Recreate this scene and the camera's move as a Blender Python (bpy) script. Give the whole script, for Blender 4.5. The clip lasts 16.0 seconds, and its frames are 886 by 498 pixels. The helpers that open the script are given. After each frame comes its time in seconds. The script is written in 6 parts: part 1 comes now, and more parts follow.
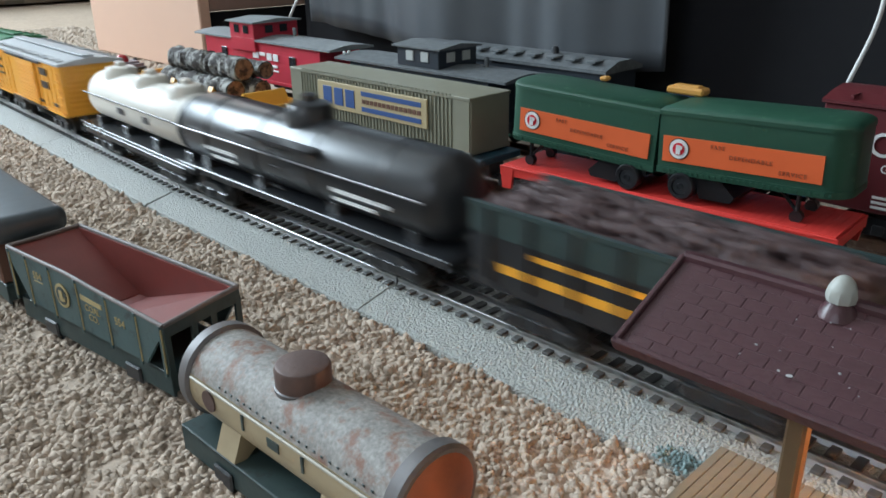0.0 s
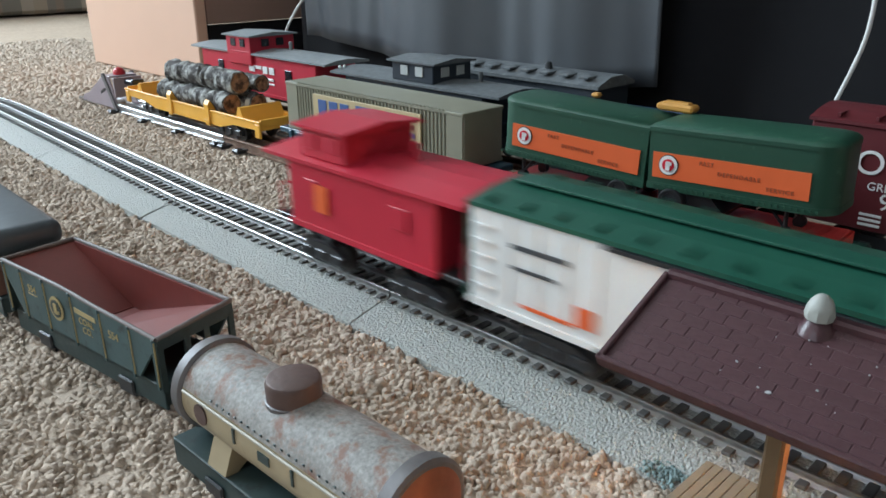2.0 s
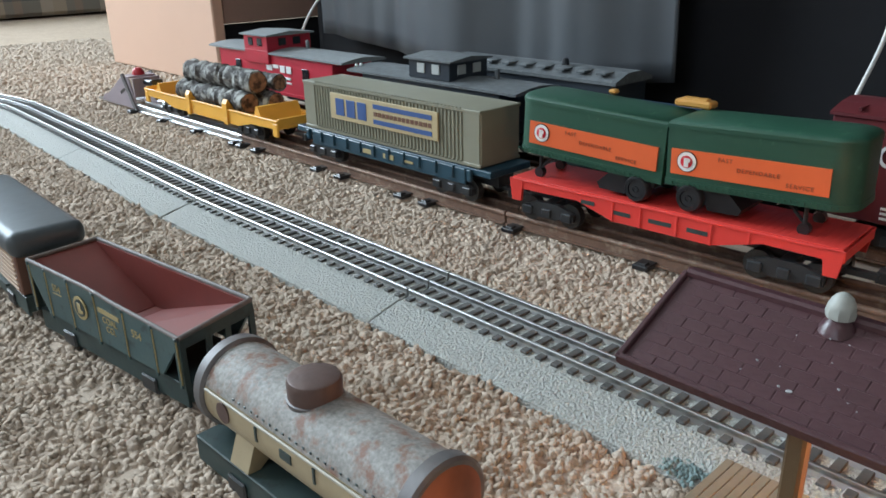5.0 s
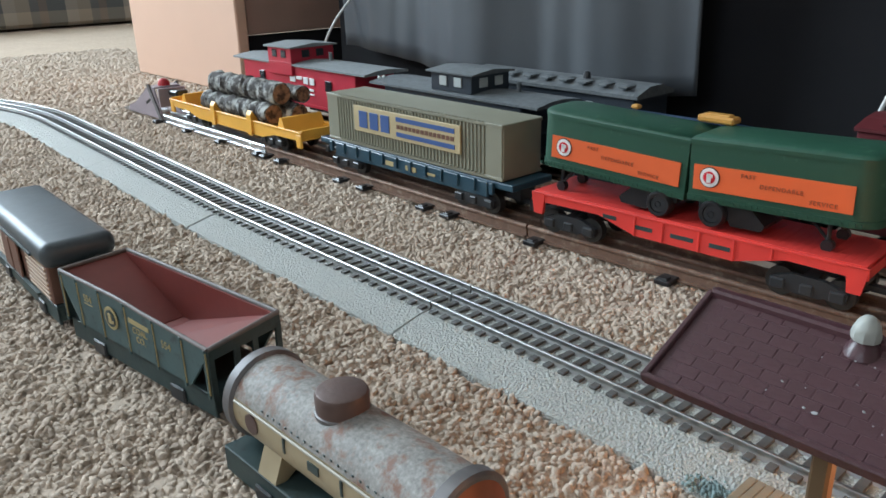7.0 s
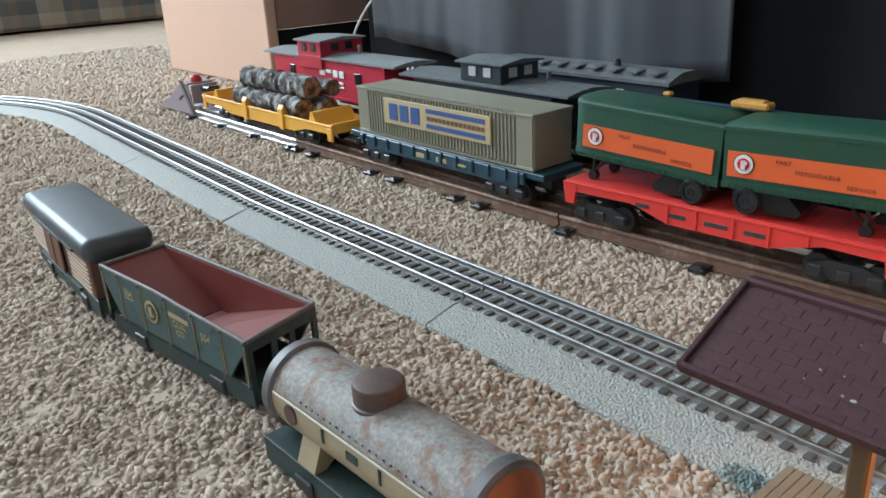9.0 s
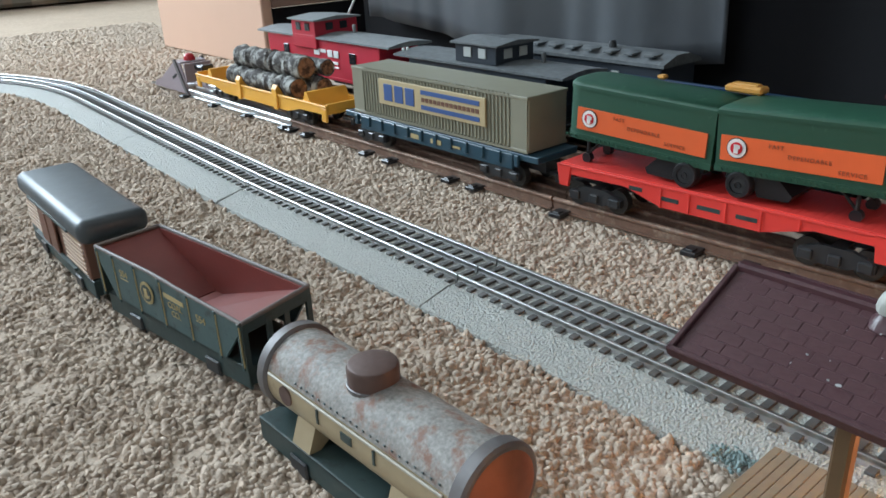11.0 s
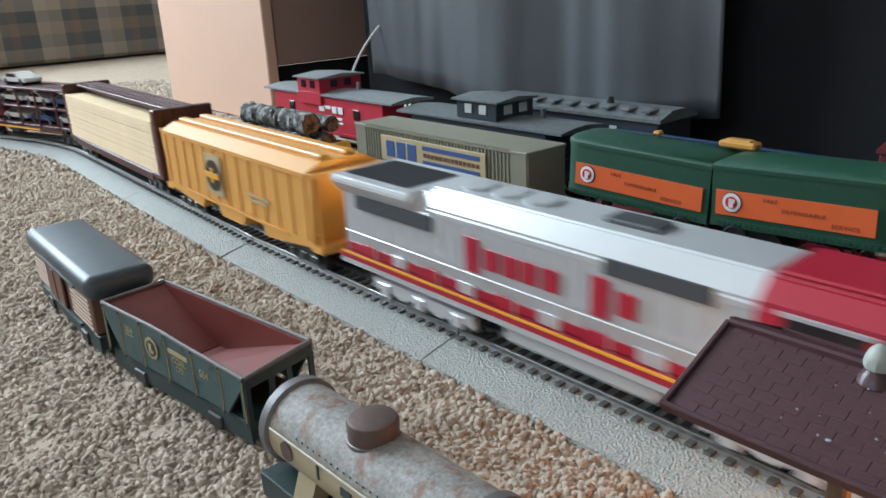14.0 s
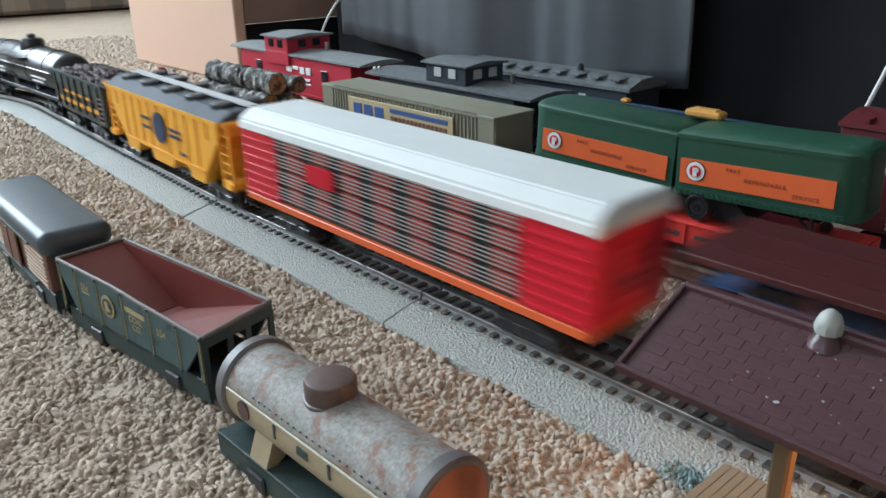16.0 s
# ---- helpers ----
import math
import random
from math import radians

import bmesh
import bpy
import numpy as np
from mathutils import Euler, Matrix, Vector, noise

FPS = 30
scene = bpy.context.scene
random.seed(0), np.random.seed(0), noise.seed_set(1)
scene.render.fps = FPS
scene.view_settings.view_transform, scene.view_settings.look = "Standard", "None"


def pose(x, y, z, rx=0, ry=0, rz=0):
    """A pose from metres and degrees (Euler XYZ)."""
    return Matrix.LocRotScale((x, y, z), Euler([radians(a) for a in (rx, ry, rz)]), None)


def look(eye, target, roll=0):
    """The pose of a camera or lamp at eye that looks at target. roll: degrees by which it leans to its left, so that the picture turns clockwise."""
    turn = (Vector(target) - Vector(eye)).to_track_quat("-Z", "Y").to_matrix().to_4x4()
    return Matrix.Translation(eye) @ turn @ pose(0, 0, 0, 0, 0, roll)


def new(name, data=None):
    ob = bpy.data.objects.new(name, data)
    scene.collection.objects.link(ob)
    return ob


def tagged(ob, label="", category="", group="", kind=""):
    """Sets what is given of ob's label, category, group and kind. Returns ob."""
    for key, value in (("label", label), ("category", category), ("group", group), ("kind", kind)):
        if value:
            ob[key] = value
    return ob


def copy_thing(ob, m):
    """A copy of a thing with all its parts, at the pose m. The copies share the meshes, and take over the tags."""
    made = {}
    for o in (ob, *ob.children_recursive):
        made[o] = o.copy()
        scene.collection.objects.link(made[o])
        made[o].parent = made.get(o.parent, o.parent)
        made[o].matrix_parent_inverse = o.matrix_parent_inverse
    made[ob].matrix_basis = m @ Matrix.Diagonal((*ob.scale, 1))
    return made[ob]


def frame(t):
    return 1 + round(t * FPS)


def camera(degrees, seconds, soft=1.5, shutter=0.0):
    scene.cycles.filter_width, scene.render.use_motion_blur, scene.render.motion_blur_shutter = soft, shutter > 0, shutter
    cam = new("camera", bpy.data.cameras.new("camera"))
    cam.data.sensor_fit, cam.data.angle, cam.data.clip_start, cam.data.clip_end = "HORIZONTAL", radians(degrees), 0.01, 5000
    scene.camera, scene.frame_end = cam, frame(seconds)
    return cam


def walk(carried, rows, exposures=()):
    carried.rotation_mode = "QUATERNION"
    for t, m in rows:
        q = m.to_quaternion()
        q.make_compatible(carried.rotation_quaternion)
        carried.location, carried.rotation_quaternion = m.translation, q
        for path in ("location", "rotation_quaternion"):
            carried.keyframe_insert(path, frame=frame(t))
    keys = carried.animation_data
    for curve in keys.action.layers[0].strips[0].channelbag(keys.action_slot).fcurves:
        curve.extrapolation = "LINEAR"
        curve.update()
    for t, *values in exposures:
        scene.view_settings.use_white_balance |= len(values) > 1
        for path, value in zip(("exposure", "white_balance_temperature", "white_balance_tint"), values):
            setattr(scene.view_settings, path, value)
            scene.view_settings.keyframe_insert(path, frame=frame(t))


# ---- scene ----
cam = camera(59.6, 16.0, soft=1.6, shutter=0.45)
ROWS = [  # seconds, eye, yaw, pitch, roll
    (0.0, 0.2999, -0.2730, 0.1954, 45.74, -22.01, 0.84),
    (0.5, 0.3016, -0.2724, 0.1964, 45.52, -21.68, 0.93),
    (1.0, 0.3015, -0.2730, 0.1966, 45.46, -21.54, 0.78),
    (1.5, 0.3028, -0.2731, 0.1978, 45.33, -21.43, 0.54),
    (2.0, 0.3039, -0.2736, 0.1985, 45.43, -21.18, 0.52),
    (2.5, 0.3044, -0.2731, 0.1984, 45.56, -21.53, 0.80),
    (3.0, 0.3043, -0.2732, 0.1980, 45.54, -21.71, 0.75),
    (3.5, 0.3037, -0.2731, 0.1995, 45.98, -21.07, 0.78),
    (4.0, 0.3033, -0.2735, 0.1979, 46.17, -21.98, 1.03),
    (6.5, 0.3054, -0.2778, 0.2044, 47.95, -20.50, 1.63),
    (7.0, 0.3041, -0.2792, 0.2046, 48.11, -20.82, 1.32),
    (7.5, 0.3046, -0.2801, 0.2057, 49.19, -20.27, 1.59),
    (8.0, 0.3054, -0.2796, 0.2054, 50.09, -20.39, 2.02),
    (8.5, 0.3046, -0.2808, 0.2044, 49.97, -21.12, 2.20),
    (9.0, 0.3047, -0.2814, 0.2060, 50.52, -21.46, 2.92),
    (11.5, 0.3065, -0.2823, 0.2082, 49.98, -23.13, 2.33),
    (12.0, 0.3073, -0.2822, 0.2090, 49.89, -23.05, 2.17),
    (12.5, 0.3093, -0.2833, 0.2120, 50.73, -21.76, 2.55),
    (13.0, 0.3106, -0.2831, 0.2126, 50.54, -20.32, 3.17),
    (13.5, 0.3101, -0.2829, 0.2119, 49.94, -20.26, 2.49),
    (14.0, 0.3119, -0.2839, 0.2128, 50.34, -19.26, 2.89),
    (14.5, 0.3113, -0.2829, 0.2105, 49.54, -19.97, 2.19),
    (15.0, 0.3125, -0.2824, 0.2102, 49.85, -20.74, 2.30),
    (15.5, 0.3127, -0.2810, 0.2095, 48.54, -21.67, 1.63),
    (16.0, 0.3130, -0.2807, 0.2094, 48.03, -21.71, 1.01),
]


def eye_pose(x, y, z, yaw, pitch, roll):
    return pose(x, y, z, 0, 0, yaw) @ pose(0, 0, 0, 90 + pitch, 0, 0) @ pose(0, 0, 0, 0, 0, -roll)


walk(cam, [(t, eye_pose(*r)) for t, *r in ROWS])

# ---- light: daylight from a window in the far end wall, an added fill lamp, a shaded room, a warm bulb under the station roof ----
CARPET = 0.010
world = bpy.data.worlds.new("room_sky")
scene.world = world
world.use_nodes = True
wn = world.node_tree
sky = wn.nodes.new("ShaderNodeTexSky")
sky.sky_type, sky.sun_disc = "NISHITA", False
sky.sun_elevation, sky.sun_rotation = radians(38), radians(250)
wn.links.new(sky.outputs["Color"], wn.nodes["Background"].inputs["Color"])
wn.nodes["Background"].inputs["Strength"].default_value = 0.15
scene.view_settings.exposure = 0.07


def area(name, m, sx, sy, watts, colour):
    lamp = bpy.data.lights.new(name, "AREA")
    lamp.shape, lamp.size, lamp.size_y, lamp.energy, lamp.color = "RECTANGLE", sx, sy, watts, colour
    ob = new(name, lamp)
    ob.matrix_world = m
    return ob


area("window_daylight", look((-3.05, -0.9, 1.55), (0.0, 0.0, 0.0)), 1.9, 1.4, 182, (0.70, 0.87, 1.0))
# fill added behind the eye to lift the near sides; no window known there
area("side_window_daylight", look((0.3, -3.15, 1.7), (0.0, 0.0, 0.0)), 1.7, 1.3, 22, (0.80, 0.90, 1.0))
bulb = bpy.data.lights.new("station_bulb", "POINT")
bulb.energy, bulb.color, bulb.shadow_soft_size = 0.34, (1.0, 0.42, 0.14), 0.006
new("station_bulb", bulb).location = (0.30, -0.072, 0.082)


# ---- materials ----
def material(name, colour, rough=0.5, metal=0.0, grain=0.12, scale=60.0, stain=0.15, bump=0.15, bump_scale=400.0,
             dirt=None, dirt_amount=0.0, dirt_scale=None, depth=0.0006, spread=0.0, spec=0.5, emit=0.0, coat=0.0, islands=0.0):
    """A painted, moulded or natural surface: base colour, fine grain, broad stains, fine relief."""
    m = bpy.data.materials.new(name)
    m.use_nodes = True
    nt = m.node_tree
    bsdf = nt.nodes["Principled BSDF"]
    co = nt.nodes.new("ShaderNodeTexCoord")
    fine, broad, bumpy = (nt.nodes.new("ShaderNodeTexNoise") for _ in range(3))
    for n, s, d in ((fine, scale, 4), (broad, scale / 7, 3), (bumpy, bump_scale, 3)):
        n.inputs["Scale"].default_value, n.inputs["Detail"].default_value = s, d
        nt.links.new(co.outputs["Object"], n.inputs["Vector"])
    add = nt.nodes.new("ShaderNodeMath")
    add.operation = "MULTIPLY_ADD"
    nt.links.new(fine.outputs["Fac"], add.inputs[0])
    add.inputs[1].default_value, add.inputs[2].default_value = 2 * grain, 1 - grain - stain
    add2 = nt.nodes.new("ShaderNodeMath")
    add2.operation = "MULTIPLY_ADD"
    nt.links.new(broad.outputs["Fac"], add2.inputs[0])
    add2.inputs[1].default_value = 2 * stain
    nt.links.new(add.outputs[0], add2.inputs[2])
    value = add2.outputs[0]
    if spread or islands:
        info = nt.nodes.new("ShaderNodeNewGeometry" if islands else "ShaderNodeObjectInfo")
        add3 = nt.nodes.new("ShaderNodeMath")
        add3.operation = "MULTIPLY_ADD"
        nt.links.new(info.outputs["Random Per Island" if islands else "Random"], add3.inputs[0])
        add3.inputs[1].default_value = 2 * (spread or islands)
        sub = nt.nodes.new("ShaderNodeMath")
        sub.operation = "SUBTRACT"
        nt.links.new(value, sub.inputs[0])
        sub.inputs[1].default_value = spread or islands
        nt.links.new(sub.outputs[0], add3.inputs[2])
        value = add3.outputs[0]
    hsv = nt.nodes.new("ShaderNodeHueSaturation")
    hsv.inputs["Color"].default_value = (*colour, 1)
    nt.links.new(value, hsv.inputs["Value"])
    out = hsv.outputs["Color"]
    if dirt:
        mix = nt.nodes.new("ShaderNodeMix")
        mix.data_type = "RGBA"
        ramp = nt.nodes.new("ShaderNodeValToRGB")
        ramp.color_ramp.elements[0].position = 0.62 - 0.3 * dirt_amount
        ramp.color_ramp.elements[1].position = 0.78 - 0.3 * dirt_amount
        spots = nt.nodes.new("ShaderNodeTexNoise")
        spots.inputs["Scale"].default_value, spots.inputs["Detail"].default_value = dirt_scale or scale * 0.8, 7
        spots.inputs["Roughness"].default_value = 0.65
        nt.links.new(co.outputs["Object"], spots.inputs["Vector"])
        nt.links.new(spots.outputs["Fac"], ramp.inputs["Fac"])
        nt.links.new(ramp.outputs["Color"], mix.inputs[0])
        nt.links.new(out, mix.inputs[6])
        mix.inputs[7].default_value = (*dirt, 1)
        out = mix.outputs[2]
    nt.links.new(out, bsdf.inputs["Base Color"])
    rr = nt.nodes.new("ShaderNodeMath")
    rr.operation = "MULTIPLY_ADD"
    nt.links.new(broad.outputs["Fac"], rr.inputs[0])
    rr.inputs[1].default_value, rr.inputs[2].default_value = 0.2, max(rough - 0.1, 0.02)
    nt.links.new(rr.outputs[0], bsdf.inputs["Roughness"])
    bsdf.inputs["Metallic"].default_value = metal
    bsdf.inputs["Specular IOR Level"].default_value = spec
    bsdf.inputs["Coat Weight"].default_value = coat
    if bump:
        b = nt.nodes.new("ShaderNodeBump")
        b.inputs["Strength"].default_value, b.inputs["Distance"].default_value = bump, depth
        nt.links.new(bumpy.outputs["Fac"], b.inputs["Height"])
        nt.links.new(b.outputs["Normal"], bsdf.inputs["Normal"])
    if emit:
        bsdf.inputs["Emission Color"].default_value = (*colour, 1)
        bsdf.inputs["Emission Strength"].default_value = emit
    return m


def paint(name, colour, rough=0.42, **k):
    return material(name, colour, rough, grain=0.06, scale=90, stain=0.07, bump=0.05, bump_scale=700, **k)


CARPET_MAT = material("carpet_wool", (0.50, 0.405, 0.325), 0.95, grain=0.26, scale=500, stain=0.12, bump=0.8, bump_scale=1400, depth=0.0008, spec=0.1, islands=0.10)
BACKING = material("carpet_plain", (0.43, 0.335, 0.258), 0.95, grain=0.25, scale=120, stain=0.1, bump=0.8, bump_scale=500, spec=0.1)
ROADBED = material("grey_ballast_plastic", (0.40, 0.405, 0.375), 0.42, grain=0.45, scale=900, stain=0.06, bump=1.0, bump_scale=760, depth=0.0024)
TIE = material("dark_tie_plastic", (0.075, 0.072, 0.068), 0.5, grain=0.2, scale=300, spread=0.15)
RAIL = material("bright_rail_steel", (0.46, 0.46, 0.45), 0.34, 1.0, grain=0.08, scale=200, stain=0.1, bump=0.03)
MIDRAIL = material("mid_rail_steel", (0.40, 0.40, 0.40), 0.36, 1.0, grain=0.08, scale=200, stain=0.1, bump=0.03)
OLDRAIL = material("rusty_tube_rail", (0.20, 0.12, 0.085), 0.6, 0.35, grain=0.35, scale=160, stain=0.25, dirt=(0.33, 0.25, 0.19), dirt_amount=0.3)
TINRAIL = material("tinned_rail", (0.60, 0.60, 0.60), 0.32, 0.9, grain=0.1, scale=120)
BLACK = paint("black_plastic", (0.018, 0.018, 0.020), 0.30)
FRAME_BLACK = paint("satin_black", (0.028, 0.030, 0.033), 0.30)
GREY_METAL = material("burnished_metal", (0.42, 0.42, 0.43), 0.35, 0.8, grain=0.1)
DARKGREY = paint("dark_grey", (0.06, 0.063, 0.068), 0.5)
WHITE = paint("cream_white", (0.74, 0.71, 0.64), 0.4)
PURE = paint("plain_white", (0.78, 0.78, 0.76), 0.45)
SILVER = material("silver_paint", (0.60, 0.61, 0.62), 0.34, 0.35, grain=0.05, scale=80, stain=0.05, bump=0.03)
ROOFGREY = paint("silver_grey_roof", (0.46, 0.47, 0.48), 0.45)
WARRED = paint("bright_red", (0.60, 0.018, 0.035), 0.32)
LOCORED = paint("locomotive_red", (0.42, 0.022, 0.045), 0.35)
FLATRED = paint("coral_red_plastic", (0.72, 0.050, 0.040), 0.42)
CABRED = paint("caboose_red", (0.50, 0.022, 0.045), 0.45)
YELLOW = paint("warm_yellow", (0.84, 0.385, 0.038), 0.40)
HOPPERTAN = paint("orange_tan_hopper", (0.70, 0.33, 0.075), 0.45)
LOGYELLOW = paint("log_car_yellow", (0.80, 0.40, 0.055), 0.42)
FADED = paint("faded_band_print", (0.30, 0.07, 0.03), 0.55)
ORANGE = paint("orange_band", (0.74, 0.125, 0.032), 0.5)
TRGREEN = material("trailer_green", (0.017, 0.070, 0.042), 0.45, grain=0.08, scale=120, stain=0.1, bump=0.1, bump_scale=500, dirt=(0.07, 0.16, 0.10), dirt_amount=0.06)
BOXGREEN = paint("boxcar_green", (0.030, 0.175, 0.072), 0.4)
ROOFGREEN = paint("dark_green_roof", (0.014, 0.085, 0.055), 0.38)
BLUE = paint("deep_blue", (0.012, 0.035, 0.085), 0.42)
NIGHT = paint("blue_black", (0.026, 0.034, 0.045), 0.45)
SIGNBLUE = paint("sign_blue", (0.04, 0.09, 0.25), 0.5)
TEAL = paint("teal_blue_flat", (0.020, 0.058, 0.085), 0.38)
OLIVE = material("khaki_container", (0.235, 0.225, 0.165), 0.5, grain=0.08, scale=80, stain=0.1, bump=0.08)
SLATGREY = paint("silver_slat", (0.52, 0.54, 0.53), 0.4)
TAN = paint("tan_sign", (0.46, 0.36, 0.20), 0.55)
MAROON = paint("maroon_brown", (0.070, 0.016, 0.016), 0.4)
BOXRED = paint("dark_boxcar_red", (0.11, 0.014, 0.018), 0.5)
LUMBER = material("pale_lumber", (0.74, 0.55, 0.33), 0.6, grain=0.12, scale=150, stain=0.08, spread=0.06)
COAL = material("brown_coal", (0.085, 0.05, 0.05), 0.6, grain=0.4, scale=300, bump=1.0, bump_scale=300)
BARK = material("birch_bark", (0.045, 0.036, 0.032), 0.8, grain=0.4, scale=160, stain=0.3, bump=1.0, bump_scale=260, dirt=(0.40, 0.40, 0.37), dirt_amount=0.50, dirt_scale=85)
CUTWOOD = material("cut_wood", (0.36, 0.19, 0.11), 0.85, grain=0.5, scale=260, bump=1.0, bump_scale=300, depth=0.003, dirt=(0.07, 0.035, 0.025), dirt_amount=0.55, dirt_scale=120)
RUST_TANK = material("weathered_silver_tin", (0.27, 0.255, 0.235), 0.62, 0.0, grain=0.75, scale=650, stain=0.30, bump=0.2, bump_scale=700, dirt=(0.21, 0.105, 0.07), dirt_amount=0.40, dirt_scale=160)
CREAM_TIN = material("cream_tin_print", (0.37, 0.295, 0.185), 0.45, grain=0.1, scale=120, stain=0.15, dirt=(0.20, 0.12, 0.07), dirt_amount=0.1)
RUST_BROWN = material("rusty_brown_cap", (0.115, 0.072, 0.062), 0.55, 0.2, grain=0.2, scale=200, stain=0.2, bump=0.4)
RIM_GREY = material("worn_grey_rim", (0.16, 0.15, 0.15), 0.5, 0.4, grain=0.25, scale=200, dirt=(0.18, 0.09, 0.06), dirt_amount=0.1)
# orange from the station bulb's glow, put into the tank end's colour
LAMPLIT_END = material("lamplit_orange_end", (0.33, 0.10, 0.045), 0.6, 0.1, grain=0.25, scale=160, stain=0.25)
TIN_GREEN = material("dark_green_tin", (0.034, 0.056, 0.055), 0.4, grain=0.15, scale=150, stain=0.15, dirt=(0.02, 0.022, 0.022), dirt_amount=0.15)
TIN_RED = material("oxide_red_tin", (0.185, 0.036, 0.028), 0.5, grain=0.12, scale=120, stain=0.15)
TIN_EDGE = material("worn_tin_edge", (0.15, 0.125, 0.115), 0.6, 0.1, grain=0.3, scale=200)
HOPPER_TEAL = material("worn_teal_tin_print", (0.060, 0.105, 0.108), 0.45, grain=0.15, scale=150, stain=0.18, dirt=(0.022, 0.028, 0.028), dirt_amount=0.18)
TURF = material("blue_green_turf", (0.20, 0.27, 0.265), 0.9, grain=0.4, scale=500, islands=0.2)
RAILWIRE = material("dull_wire", (0.40, 0.37, 0.31), 0.5, 0.2, grain=0.2, scale=300)
RACKDARK = paint("rack_dark_green", (0.018, 0.028, 0.024), 0.6)
RACKPANEL = paint("faded_red_panel", (0.40, 0.060, 0.048), 0.45)
RACKSLAT = paint("dull_grey_slat", (0.30, 0.30, 0.28), 0.5)
GOLD = paint("faded_gold_print", (0.42, 0.33, 0.16), 0.5)
TIN_ROOF = material("blue_black_roof", (0.056, 0.070, 0.080), 0.44, grain=0.25, scale=120, stain=0.25, bump=0.1, bump_scale=300)
TIN_BROWN = material("brown_tin_siding", (0.16, 0.075, 0.05), 0.5, grain=0.15, scale=120, stain=0.15)
SLAT_TAN = material("tan_tin_slat", (0.42, 0.27, 0.17), 0.5, grain=0.15, scale=120)
SHINGLE = material("maroon_shingle", (0.066, 0.027, 0.032), 0.34, grain=0.14, scale=200, stain=0.14, bump=0.3, bump_scale=500, spread=0.05)
PLATFORM = material("tan_platform", (0.24, 0.195, 0.135), 0.6, grain=0.15, scale=150, spread=0.03)
POST = material("brown_post", (0.10, 0.062, 0.03), 0.45)
BALLGREY = material("grey_ball", (0.36, 0.37, 0.34), 0.5, grain=0.2, scale=150)
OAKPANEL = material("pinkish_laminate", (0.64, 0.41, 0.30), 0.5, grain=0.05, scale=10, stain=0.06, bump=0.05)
# the laminate darkened: shade of the side turned from the window, put into colour
SHADEDPANEL = material("shaded_laminate", (0.33, 0.215, 0.175), 0.5, grain=0.06, scale=10, stain=0.06, bump=0.05)
BAG = material("black_plastic_sheet", (0.062, 0.068, 0.076), 0.44, grain=0.1, scale=15, stain=0.1, bump=0.05, bump_scale=20)
# near-black that stands in for the shade under the desk
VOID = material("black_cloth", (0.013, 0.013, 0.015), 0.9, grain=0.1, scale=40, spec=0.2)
WALLPAINT = material("warm_grey_wall", (0.55, 0.52, 0.48), 0.8, grain=0.03, scale=8, stain=0.05)
CEILPAINT = material("off_white_ceiling", (0.75, 0.74, 0.72), 0.9, grain=0.03, scale=8, stain=0.04)
LAMPGLOW = material("lit_headlamp", (1.0, 0.62, 0.30), 0.3, emit=7.0)
REARGLOW = material("lit_rear_lamp", (1.0, 0.66, 0.14), 0.3, emit=30.0)
REDGLOW = material("lit_red_cab", (1.0, 0.05, 0.08), 0.3, emit=2.2)
AMBER = paint("amber_plastic", (0.55, 0.27, 0.06), 0.35)
WIRE = paint("white_cable", (0.72, 0.71, 0.68), 0.5)
REDLAMP = paint("red_lamp_cap", (0.45, 0.02, 0.03), 0.3)
LILAC = paint("grey_lilac_tin", (0.30, 0.245, 0.265), 0.45)
CARWHITE = paint("toy_car_white", (0.70, 0.71, 0.68), 0.3)
CARBLUE = paint("toy_car_blue", (0.03, 0.08, 0.20), 0.3)
CARRED = paint("toy_car_red", (0.35, 0.02, 0.02), 0.3)
GLASS = material("dark_window", (0.02, 0.022, 0.026), 0.12)
PALE = paint("pale_window", (0.50, 0.52, 0.50), 0.3)


